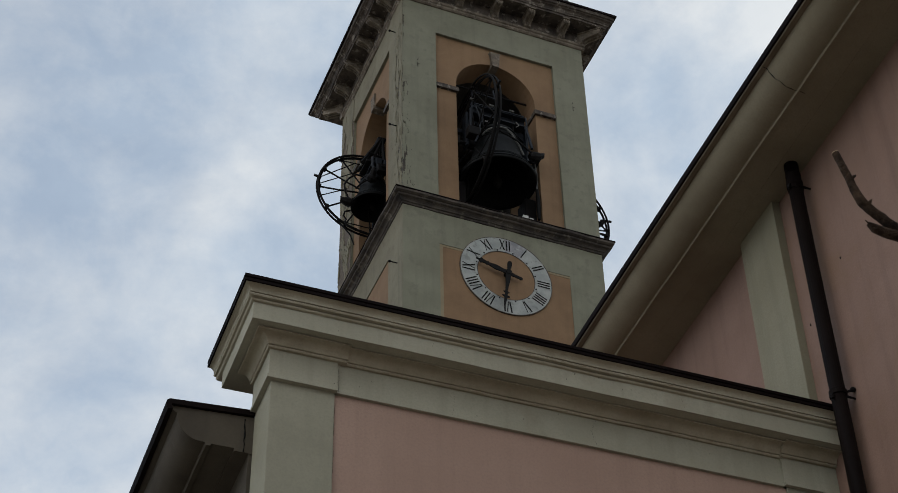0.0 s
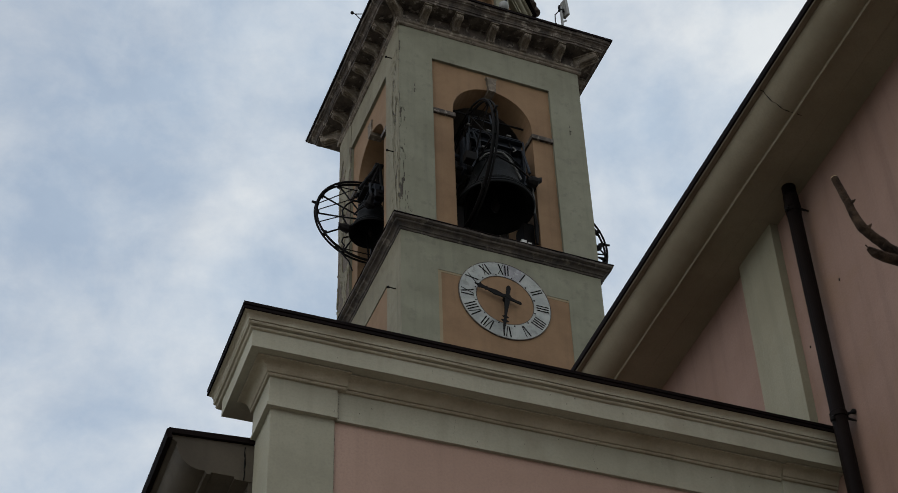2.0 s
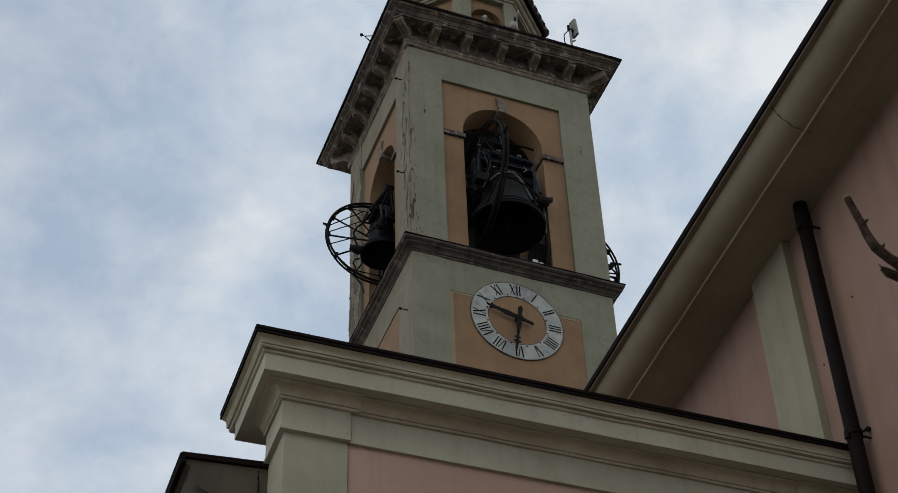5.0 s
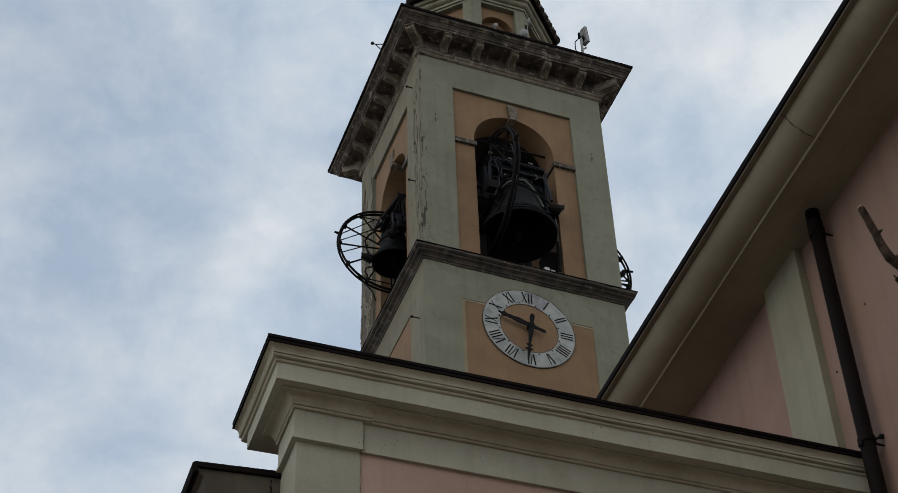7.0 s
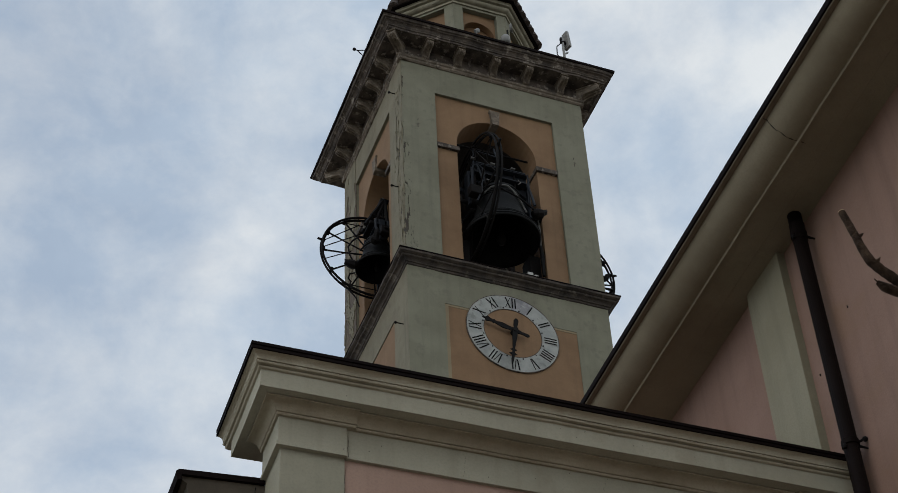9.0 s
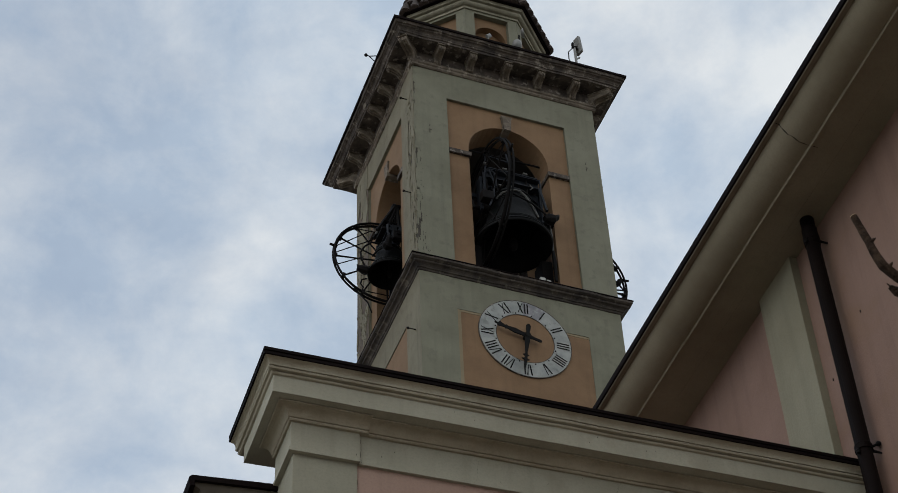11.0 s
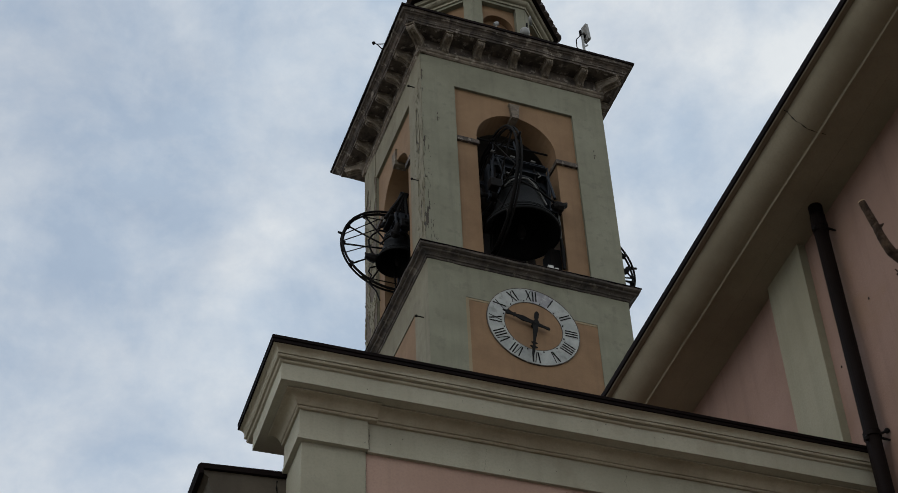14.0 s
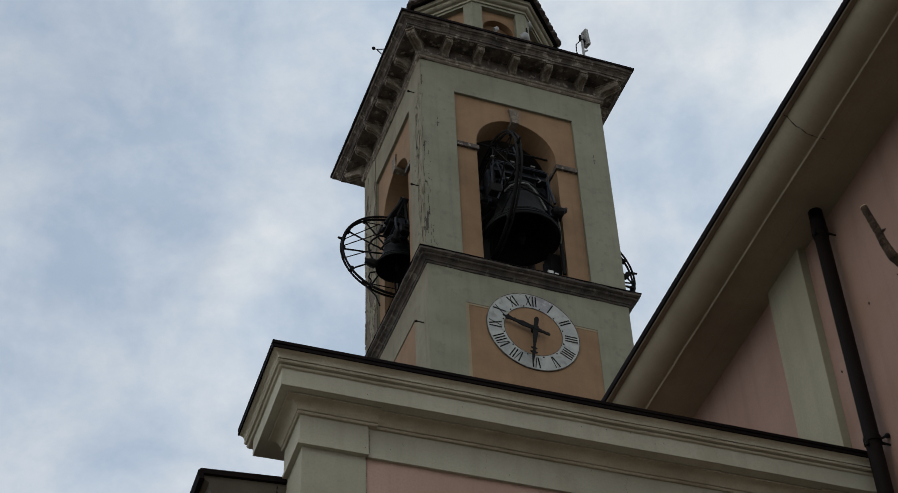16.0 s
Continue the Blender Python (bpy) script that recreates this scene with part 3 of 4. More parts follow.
def corbel(length=0.36, width=0.145, seed=0.0):
    """A scrolled bracket with a grooved front under a small cap: it stands out along -y, its wall end at y = 0."""
    n = length

    def side(o):
        return [(0, 30.235 - o), (0.045, 30.23 - o), (0.085 + o, 30.255), (0.095 + o, 30.29), (0.125 + o, 30.325), (0.18, 30.352 - o), (n - 0.13, 30.372 - o), (n - 0.06, 30.378 - o),
                (n - 0.015 + o, 30.405), (n + o, 30.445), (n - 0.012 + o, 30.485), (n - 0.03, 30.50), (n - 0.03, 30.552), (0, 30.552)]

    bm = bmesh.new()
    h = width / 2
    for a, b, o in ((-h, -h * 0.52, 0.0), (-h * 0.52, -h * 0.16, -0.018), (-h * 0.16, h * 0.16, 0.0), (h * 0.16, h * 0.52, -0.018), (h * 0.52, h, 0.0)):
        one = prism(side(o), a, b, lambda u, d, v: (d, -u, v))
        me = bpy.data.meshes.new("scrap")
        one.to_mesh(me)
        one.free()
        bm.from_mesh(me)
        bpy.data.meshes.remove(me)
    box(-h - 0.014, h + 0.014, -n - 0.005, 0, 30.512, 30.553, bm=bm)
    for v in bm.verts:
        q = v.co + Vector((seed, 0, 0))
        v.co += noise.noise_vector(q * 5.0) * 0.016 + noise.noise_vector(q * 17.0) * 0.007
    return bm


kinds = []
for i, (x, y) in enumerate(((-1.504, -HY - 0.03), (-0.793, -HY - 0.03), (0.004, -HY - 0.03), (0.742, -HY - 0.03))):
    kinds.append(part("corbel", corbel(seed=3.7 * i), PALE_STONE, tower, "carved sandstone corbel"))
    kinds[-1].matrix_basis = pose(x, y, 0)
long = part("corbel", corbel(0.52, 0.17), PALE_STONE, tower, "carved sandstone corner corbel")
long.matrix_basis = pose(-HX + 0.02, -HY + 0.02, 0, 0, 0, -45)
spots = [(1.532, -HY - 0.03, 0)]
spots += [(-HX - 0.03, y, -90) for y in (-1.36, -0.75, -0.13, 0.59, 1.32)]
spots += [(x, HY + 0.03, 180) for x in (-1.5, -0.75, 0, 0.75, 1.5)] + [(HX + 0.03, y, 90) for y in (-1.36, -0.75, -0.1, 0.6, 1.32)]
for i, (x, y, a) in enumerate(spots):
    twin(kinds[i % 4], pose(x, y, 0, 0, 0, a))
for x, y, a in ((HX - 0.02, -HY + 0.02, 45), (HX - 0.02, HY - 0.02, 135), (-HX + 0.02, HY - 0.02, 225)):
    twin(long, pose(x, y, 0, 0, 0, a))

# the octagonal lantern
OCT = 1.5


def octagon(a):
    r = a / math.cos(math.pi / 8)
    return [(r * math.cos(math.pi / 8 - k * math.pi / 4), r * math.sin(math.pi / 8 - k * math.pi / 4)) for k in range(8)]


def lantern():
    half = OCT * math.tan(math.pi / 8)
    w, base, top = 0.4, 30.95, 33.02
    for k in range(8):
        c, s = math.cos(k * math.pi / 4), math.sin(k * math.pi / 4)

        def to(u, d, v, c=c, s=s):
            x, y = u, -OCT + d
            return (x * c - y * s, x * s + y * c, v)

        for a, b in ((-half - 0.01, -w), (w, half + 0.01)):
            part("lantern_pilaster", prism([(a, base), (b, base), (b, top), (a, top)], 0, 0.3, to), GREEN, tower)
        part("lantern_band", prism([(-w, 32.93), (w, 32.93), (w, top), (-w, top)], 0.002, 0.3, to), GREEN, tower)
        hw, spring = 0.36, 32.32
        part("lantern_wall", arched_wall(-w, w, base, 32.93, hw, spring, 31.3, 0.18, lambda u, d, v: to(u, d + 0.12, v)), PEACH, tower, "ochre plaster niche wall")
        part("niche_back", prism([(-w, base), (w, base), (w, 32.93), (-w, 32.93)], 0.29, 0.34, to), PEACH, tower)
    ring = octagon(OCT)
    part("lantern_cornice", sweep([(-0.2, 33.0), (0.03, 33.0), (0.035, 33.045), (0.02, 33.05), (0.02, 33.08), *quarter((0.035, 33.165), 0.085, 0.08, 6), (0.10, 33.17), (0.10, 33.195), (0.165, 33.20), (0.17, 33.25), (0.185, 33.28), (-0.2, 33.28)], ring, True), LANTERN_TRIM, tower, "pale sage moulded lantern cornice")
    part("eaves_board", sweep([(0.1, 33.284), (0.27, 33.27), (0.275, 33.30), (0.1, 33.33)], ring, True), FLASHING, tower, "dark board under the tiles")
    bm = bmesh.new()
    tip = bm.verts.new((0, 0, 39.5))
    vs = [bm.verts.new((x * (OCT + 0.22) / OCT, y * (OCT + 0.22) / OCT, 33.285)) for x, y in ring]
    bm.faces.new(vs)
    for i in range(8):
        bm.faces.new((vs[i], vs[(i + 1) % 8], tip))
    part("spire", bm, TILE, tower, "terracotta tiled spire")
    # rows of barrel tiles along the lowest courses of the spire
    t = lathe([(0.001, 0), (0.095, 0), (0.095, 0.02), (0.115, 0.02), (0.085, 0.36), (0.001, 0.36)], 8, a0=180, a1=360)
    bmesh.ops.rotate(t, verts=t.verts, matrix=Matrix.Rotation(radians(-90), 3, "X"))
    tile = part("roof_tile", t, TILE, tower)
    tile.matrix_basis = pose(0, 0, 36.0)
    used = False
    R = OCT + 0.26
    slope = math.degrees(math.atan2(39.5 - 33.285, OCT + 0.2))
    for k in range(8):
        for row in range(4):
            a = R - row * 0.28 * math.cos(radians(slope))
            z = 33.30 + row * 0.28 * math.sin(radians(slope))
            n = int(2 * a * math.tan(math.pi / 8) / 0.235)
            for i in range(n + 1):
                u = (i - n / 2) * 0.235
                m = pose(0, 0, 0, 0, 0, 45 * k) @ pose(u, -a, z, slope, 0, 0)
                if not used:
                    tile.matrix_basis, used = m, True
                else:
                    twin(tile, m)


lantern()

# flaking plaster on the weathered corners


def flaking_coat(y0, y1, z0, z1, dy, dz, lost, material, label, front=False):
    """A thin coat of plaster on the weather side or the front, gone where lost(y, z) says so; its broken edges have depth."""
    bm = bmesh.new()
    ny, nz = max(1, round((y1 - y0) / dy)), round((z1 - z0) / dz)
    verts = {}

    def at(i, j):
        if (i, j) not in verts:
            y, z = y0 + (y1 - y0) * i / ny, z0 + (z1 - z0) * j / nz
            if 0 < i < ny and 0 < j < nz:
                w = noise.noise_vector(Vector((i * 0.83, j * 0.71, 4.0)))
                y, z = y + w.x * dy * 0.55, z + w.y * dz * 0.55
            lift = 0.016 + 0.010 * noise.noise(Vector((y * 5.0, z * 2.0, 7.0)))
            if front:
                lift *= 0.25 + 0.75 * (1 - i / ny)
            verts[i, j] = bm.verts.new((y, -HY - lift, z) if front else (-HX - lift, y, z))
        return verts[i, j]

    for i in range(ny):
        for j in range(nz):
            if not lost(y0 + (y1 - y0) * (i + 0.5) / ny, z0 + (z1 - z0) * (j + 0.5) / nz):
                bm.faces.new((at(i, j), at(i + 1, j), at(i + 1, j + 1), at(i, j + 1)))
    rim = [e for e in bm.edges if len(e.link_faces) == 1]
    walls = bmesh.ops.extrude_edge_only(bm, edges=rim)["geom"]
    for v in walls:
        if isinstance(v, bmesh.types.BMVert):
            if front:
                v.co.y = -HY - 0.003
            else:
                v.co.x = -HX - 0.003
    return part("flaking_plaster", bm, material, tower, label)


def wander(y, z, a, b, seed):
    return noise.noise(Vector((y * a, z * b, seed))) + 0.55 * noise.noise(Vector((y * a * 2.7, z * b * 2.9, seed + 9))) + 0.3 * noise.noise(Vector((y * a * 6.5, z * b * 7.0, seed + 3)))


def near_corner(y, z):
    """Long upright cracks gathered along the corner, with scales of plaster fallen between them."""
    d = y + HY
    near = math.exp(-((d - 0.20 - 0.05 * math.sin(z * 1.9)) / 0.17) ** 2) * (1.0 if z < 28.9 else max(0.0, 1 - (z - 28.9) * 1.6))
    split = noise.noise(Vector((y * 12.0, z * 1.0, 2.0))) + 0.40 * noise.noise(Vector((y * 26.0, z * 3.4, 8.0)))
    if abs(split) < 0.13 * near:
        return True
    return wander(y, z, 15.0, 2.6, 5.0) > 0.84 - 0.42 * near and near > 0.25


def far_corner(y, z):
    d = HY - y
    bare = max(0.0, 1 - max(0.0, z - 27.9) * 1.2)
    return wander(y, z, 4.0, 1.3, 11.0) > 0.25 - 0.42 * bare + 0.25 * d or abs(wander(y, z, 9.0, 2.0, 6.0)) < 0.06 * bare


def front_edge(x, z):
    """The same corner seen from the front: the edge is chipped, less so higher up."""
    d = x + HX
    low = 1.0 if z < 26.0 else 0.5 if z < 27.6 else 0.0
    near = math.exp(-(d / (0.12 * low + 0.02)) ** 2)
    split = noise.noise(Vector((x * 13.0, z * 1.1, 31.0))) + 0.40 * noise.noise(Vector((x * 28.0, z * 3.4, 18.0)))
    return abs(split) < 0.09 * near


DARK_BARE = surface("grimy_bare_plaster", (0.055, 0.046, 0.034), (0.026, 0.022, 0.017), grain=30, patch=9, bump=0.8)


def beige_side():
    """A thin coat of beige plaster on the weather side of the tower, round its recessed panels."""
    to, edge, hp = side_of(1, HX, HY), HY - 0.003, PANEL[1]
    for a, b, lo, hi in ((-edge, -hp, 0.0, 24.24), (hp, edge, 0.0, 24.24), (-hp, hp, 23.48, 24.24), (-hp, hp, 29.32, 30.10)):
        part("plaster_coat", prism([(a, lo), (b, lo), (b, hi), (a, hi)], -0.002, 0.01, to), WASH, tower, "beige plaster coat")
    for a, b, under in ((-edge, -hp, RAW), (hp, edge, DARK_BARE)):
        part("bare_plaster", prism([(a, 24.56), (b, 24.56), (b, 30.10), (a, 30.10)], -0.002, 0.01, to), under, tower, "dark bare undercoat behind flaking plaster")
    flaking_coat(-edge, -hp, 24.56, 30.10, 0.0135, 0.022, near_corner, WASH, "beige plaster with long upright cracks")
    part("bare_plaster", box(-HX + 0.001, -HX + 0.30, -HY - 0.002, -HY + 0.01, 24.56, 29.6), DARK_BARE, tower)
    flaking_coat(-HX - 0.006, -HX + 0.31, 24.555, 29.62, 0.0124, 0.022, front_edge, GREEN, "sage plaster with a chipped edge", True)
    flaking_coat(hp, edge, 24.56, 30.10, 0.026, 0.04, far_corner, WASH, "last patches of plaster on the bare corner")


beige_side()


def pin(y, z):
    bm = tube([(-HX + 0.02, y, z), (-HX - 0.14, y, z)], 0.012, 6)
    bmesh.ops.create_uvsphere(bm, u_segments=8, v_segments=6, radius=0.027, matrix=Matrix.Translation((-HX - 0.15, y, z)))
    part("iron_pin", bm, IRON, tower, "small iron pin with a knob")


for y, z in ((-1.49, 29.41), (-1.54, 26.6), (-1.58, 23.0)):
    pin(y, z)
for x, z in ((-1.70, 28.23), (1.70, 28.23)):
    bm = tube([(x, -HY - 0.004, z - 0.10), (x, -HY - 0.004, z + 0.02)], 0.007, 6)
    tube([(x, -HY - 0.004, z + 0.1), (x + 0.01, -HY - 0.004, z + 0.16)], 0.007, 6, bm=bm)
    tube([(x, -HY - 0.004, z), (x + 0.035, -HY - 0.004, z)], 0.006, 6, bm=bm)
    part("wall_anchor", bm, STONE, tower, "small iron wall anchor")

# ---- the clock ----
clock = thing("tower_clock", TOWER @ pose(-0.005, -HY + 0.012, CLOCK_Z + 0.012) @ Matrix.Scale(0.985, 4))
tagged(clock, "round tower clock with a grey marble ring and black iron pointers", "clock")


def ring_piece(r0, r1, a0, a1, n, y0, y1):
    poly = arc((0, 0), r1, a0, a1, n) + arc((0, 0), r0, a1, a0, n)
    return prism(poly, y0, y1, lambda u, d, v: (u, d, v))


for i in range(12):
    part("dial_segment", ring_piece(0.585, 0.915, 30 * i + 0.15, 30 * i + 29.85, 8, -0.025, 0.028), WORN_MARBLE if i == 2 else MARBLE, clock, "worn grey marble" if i == 2 else "grey-veined marble")
for r0, r1 in ((0.915, 0.928), (0.573, 0.585)):
    bm = bmesh.new()
    lathe([(r0, 0.0), (r0, 0.028), (r1, 0.028), (r1, 0.0)], 72, bm=bm)
    bmesh.ops.rotate(bm, verts=bm.verts, matrix=Matrix.Rotation(radians(90), 3, "X"))
    part("dial_rim", bm, STONE, clock)


part("dial_centre", prism(arc((0, 0), 0.573, 0, 352, 44), -0.018, 0.03, lambda u, d, v: (u, d, v)), PEACH, clock, "ochre plaster centre")


def numeral(text, hour):
    """Roman strokes, their tops outwards."""
    widths = {"I": 0.058, "V": 0.125, "X": 0.125}
    total = sum(widths[c] for c in text)
    u = -total / 2
    strokes = []
    for c in text:
        w = widths[c]
        if c == "I":
            strokes.append((u + w / 2, u + w / 2, 0.025))
        elif c == "V":
            strokes += [(u + w / 2 - 0.012, u + 0.018, 0.026), (u + w / 2 + 0.012, u + w - 0.014, 0.014)]
        else:
            strokes += [(u + w - 0.02, u + 0.02, 0.027), (u + 0.014, u + w - 0.014, 0.014)]
        u += w
    bm = bmesh.new()
    a = radians(90 - 30 * hour)
    out, tan = Vector((math.cos(a), 0, math.sin(a))), Vector((math.sin(a), 0, -math.cos(a)))
    for lo, hi, w in strokes:
        q = []
        for uu, rr in ((lo - w / 2, 0.63), (lo + w / 2, 0.63), (hi + w / 2, 0.88), (hi - w / 2, 0.88)):
            q.append(out * rr + tan * uu)
        front = [bm.verts.new(p + Vector((0, -0.030, 0))) for p in q]
        back = [bm.verts.new(p + Vector((0, -0.024, 0))) for p in q]
        bm.faces.new(front)
        for j in range(4):
            bm.faces.new((front[j], back[j], back[(j + 1) % 4], front[(j + 1) % 4]))
    part("numeral", bm, BLACK, clock)


for h, text in enumerate(("I", "II", "III", "IIII", "V", "VI", "VII", "VIII", "IX", "X", "XI", "XII"), 1):
    numeral(text, h)
for i in range(12):
    a = radians(15 + 30 * i)
    bm = bmesh.new()
    bmesh.ops.create_uvsphere(bm, u_segments=8, v_segments=4, radius=0.016, matrix=Matrix.Translation((0.612 * math.cos(a), -0.026, 0.612 * math.sin(a))))
    part("hour_dot", bm, BLACK, clock)


def hand(name, angle, outline, depth):
    """outline: half widths along the hand, from tail to point."""
    poly = [(w * 0.92, r) for r, w in outline] + [(-w * 0.92, r) for r, w in reversed(outline)]
    a = radians(angle)
    bm = prism(poly, depth, depth - 0.02, lambda u, d, v: (u * math.cos(a) + v * math.sin(a), d, v * math.cos(a) - u * math.sin(a)))
    part(name, bm, BLACK, clock, "black iron clock hand")


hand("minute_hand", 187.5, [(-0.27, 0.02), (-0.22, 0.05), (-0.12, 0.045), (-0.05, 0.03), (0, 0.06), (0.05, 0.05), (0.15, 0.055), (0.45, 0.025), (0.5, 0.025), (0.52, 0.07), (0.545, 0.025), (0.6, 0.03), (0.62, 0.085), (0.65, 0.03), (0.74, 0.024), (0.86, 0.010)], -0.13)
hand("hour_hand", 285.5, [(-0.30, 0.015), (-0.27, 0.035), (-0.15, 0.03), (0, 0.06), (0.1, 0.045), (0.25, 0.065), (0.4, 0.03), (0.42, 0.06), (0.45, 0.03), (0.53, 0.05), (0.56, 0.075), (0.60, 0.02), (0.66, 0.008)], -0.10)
part("hub", tube([(0, 0.01, 0), (0, -0.16, 0)], 0.055, 16), BLACK, clock)

# ---- the bells ----


def bell_wheel(ob, r, x, z, spokes, turn, ties):
    """A double-rimmed wheel about the local x axis, with straight spokes from its hub and thin tie rods across it."""
    n, inward = 72, (1 if x < 0 else -1)

    def rim(dx, k, thick):
        return tube([(x + dx, k * r * math.cos(6.2832 * i / n), z + k * r * math.sin(6.2832 * i / n)) for i in range(n)], thick, 6, True)

    wheel = part("wheel", rim(-0.045, 1.0, 0.024), IRON, ob, "black iron bell wheel")
    part("rim", rim(0.045, 1.0, 0.024), IRON, wheel)
    part("rim", rim(0.0, 0.975, 0.020), IRON, wheel)
    part("hub", tube([(x - 0.08, 0, z), (x + 0.08, 0, z)], 0.10, 16), IRON, wheel)
    for i in range(spokes):
        a = radians(turn + 360 * i / spokes)
        c, w = math.cos(a), math.sin(a)
        part("spoke", tube([(x + inward * 0.06, 0.1 * r * c, z + 0.1 * r * w), (x + inward * 0.02, 0.55 * r * c, z + 0.55 * r * w), (x, 0.97 * r * c, z + 0.97 * r * w)], [0.020, 0.016, 0.019], 6), IRON, wheel)
        part("clip", box(x - 0.06, x + 0.06, 0.97 * r * c - 0.03, 0.97 * r * c + 0.03, z + 0.97 * r * w - 0.03, z + 0.97 * r * w + 0.03, 0.008), IRON, wheel)
    for a, b, q in ties:
        a, b = radians(a), radians(b)
        part("tie", tube([(x - inward * 0.03, 0.97 * r * math.cos(a), z + 0.97 * r * math.sin(a)), (x + inward * 0.03, q * r * math.cos(b), z + q * r * math.sin(b))], 0.0115, 5), IRON, wheel)
    a = radians(169)
    part("lug", tube([(x, 0.95 * r * math.cos(a), z + 0.95 * r * math.sin(a)), (x, 1.10 * r * math.cos(a), z + 1.08 * r * math.sin(a))], [0.035, 0.022], 8), IRON, wheel)
    return wheel


def channel(x0, x1, y0, y1, z0, z1, t, bm=None):
    """A steel channel along x, its open side towards -y."""
    bm = box(x0, x1, y0, y1, z0, z0 + t, bm=bm)
    box(x0, x1, y0, y1, z1 - t, z1, bm=bm)
    return box(x0, x1, y1 - t, y1, z0 + t, z1 - t, bm=bm)


def bell(name, at, turn, radius, height, label, wheel, yoke_z, yoke_h, spokes=8, spoke_turn=4, ties=()):
    """A bell hung in an opening; it swings about the local x axis. at: the centre of its mouth; wheel: its radius, place on the axle and height."""
    ob = thing(name, TOWER @ pose(*at, 0, 0, turn))
    tagged(ob, label, "bell", "bells of the tower")
    R, H = radius, height
    wheel_r, wheel_x, wheel_z = wheel
    prof = [(0.92 * R, 0.03 * H), (0.97 * R, 0.0), (R, 0.008 * H), (0.995 * R, 0.045 * H), (0.93 * R, 0.10 * H), (0.86 * R, 0.165 * H), (0.77 * R, 0.26 * H), (0.71 * R, 0.36 * H), (0.66 * R, 0.48 * H), (0.62 * R, 0.60 * H), (0.585 * R, 0.72 * H), (0.565 * R, 0.82 * H), (0.55 * R, 0.88 * H),
            (0.52 * R, 0.93 * H), (0.44 * R, 0.968 * H), (0.30 * R, 0.99 * H), (0.001, H), (0.001, 0.93 * H), (0.45 * R, 0.86 * H), (0.52 * R, 0.6 * H), (0.6 * R, 0.36 * H), (0.8 * R, 0.12 * H), (0.92 * R, 0.03 * H)]
    part("bell_body", lathe(prof, 64), BRONZE, ob, "dark patinated bronze bell", smooth=True)
    for zz, rr, tk in ((0.055, 0.992, 0.010), (0.17, 0.858, 0.011), (0.20, 0.832, 0.016), (0.235, 0.80, 0.010), (0.70, 0.594, 0.010), (0.74, 0.585, 0.014), (0.86, 0.56, 0.012)):
        part("moulding", tube([(rr * R * math.cos(6.2832 * i / 48), rr * R * math.sin(6.2832 * i / 48), zz * H) for i in range(48)], tk * R / 0.5, 6, True), BRONZE, ob, smooth=True)
    part("clapper", lathe([(0.001, -0.06 * H), (0.07 * R, -0.05 * H), (0.12 * R, 0.04 * H), (0.09 * R, 0.12 * H), (0.035 * R, 0.2 * H), (0.03 * R, 0.9 * H), (0.001, 0.9 * H)], 16), IRON, ob, smooth=True)
    for k in range(6):
        a = 1.0472 * k + 0.3
        part("crown_loop", tube([(q * R * math.cos(a), q * R * math.sin(a), z * H) for q, z in ((0.12, 0.97), (0.27, 1.01), (0.30, 1.07), (0.2, 1.12), (0.04, 1.13))], 0.045 * R, 8), BRONZE, ob)
    # the yoke: two channels, a top plate, hanger bolts and the side arms that carry the axle
    yz, w = yoke_z, 0.78 * R
    for sg in (-1, 1):
        y0, y1 = sorted((sg * 0.12 * R, sg * 0.30 * R))
        bm = channel(-w, w, y0, y1, yz, yz + yoke_h, 0.022)
        part("yoke_beam", bm, STEEL, ob, "blue-grey steel yoke channel")
    part("yoke_plate", box(-w * 0.9, w * 0.9, -0.32 * R, 0.32 * R, yz + yoke_h, yz + yoke_h + 0.025, 0.005), STEEL, ob)
    for sx in (-0.42, 0.0, 0.42):
        for sy in (-0.2, 0.2):
            part("hanger_bolt", tube([(sx * R, sy * R, 0.96 * H), (sx * R, sy * R, yz + yoke_h + 0.09)], 0.02, 7), IRON, ob)
            part("nut", tube([(sx * R, sy * R, yz + yoke_h + 0.025), (sx * R, sy * R, yz + yoke_h + 0.065)], 0.036, 6), IRON, ob)
    for sx in (-1, 1):
        for sy in (-1, 1):
            part("strap", tube([(sx * 0.76 * R, sy * 0.30 * R, yz + yoke_h), (sx * 0.78 * R, sy * 0.30 * R, yz - 0.1), (sx * 0.84 * R, sy * 0.12 * R, wheel_z)], 0.028, 6, flat=0.6), STEEL, ob)
        part("side_arm", box(*sorted((sx * 0.80 * R, sx * 0.87 * R)), -0.13 * R, 0.13 * R, wheel_z - 0.10, yz + 0.12, 0.008), STEEL, ob)
        part("gusset", prism([(sx * 0.45 * R, yz), (sx * 0.84 * R, yz), (sx * 0.84 * R, yz - 0.32 * R)], -0.03, 0.03, lambda u, d, v: (u, d, v)), STEEL, ob)
        part("axle", tube([(sx * 0.82 * R, 0, wheel_z), (sx * (R + 0.2), 0, wheel_z)], 0.045, 12), IRON, ob)
        part("bearing", box(*sorted((sx * (R + 0.04), sx * (R + 0.16))), -0.1, 0.1, wheel_z - 0.12, wheel_z + 0.08, 0.015), IRON, ob)
    bell_wheel(ob, wheel_r, wheel_x, wheel_z, spokes, spoke_turn, ties)
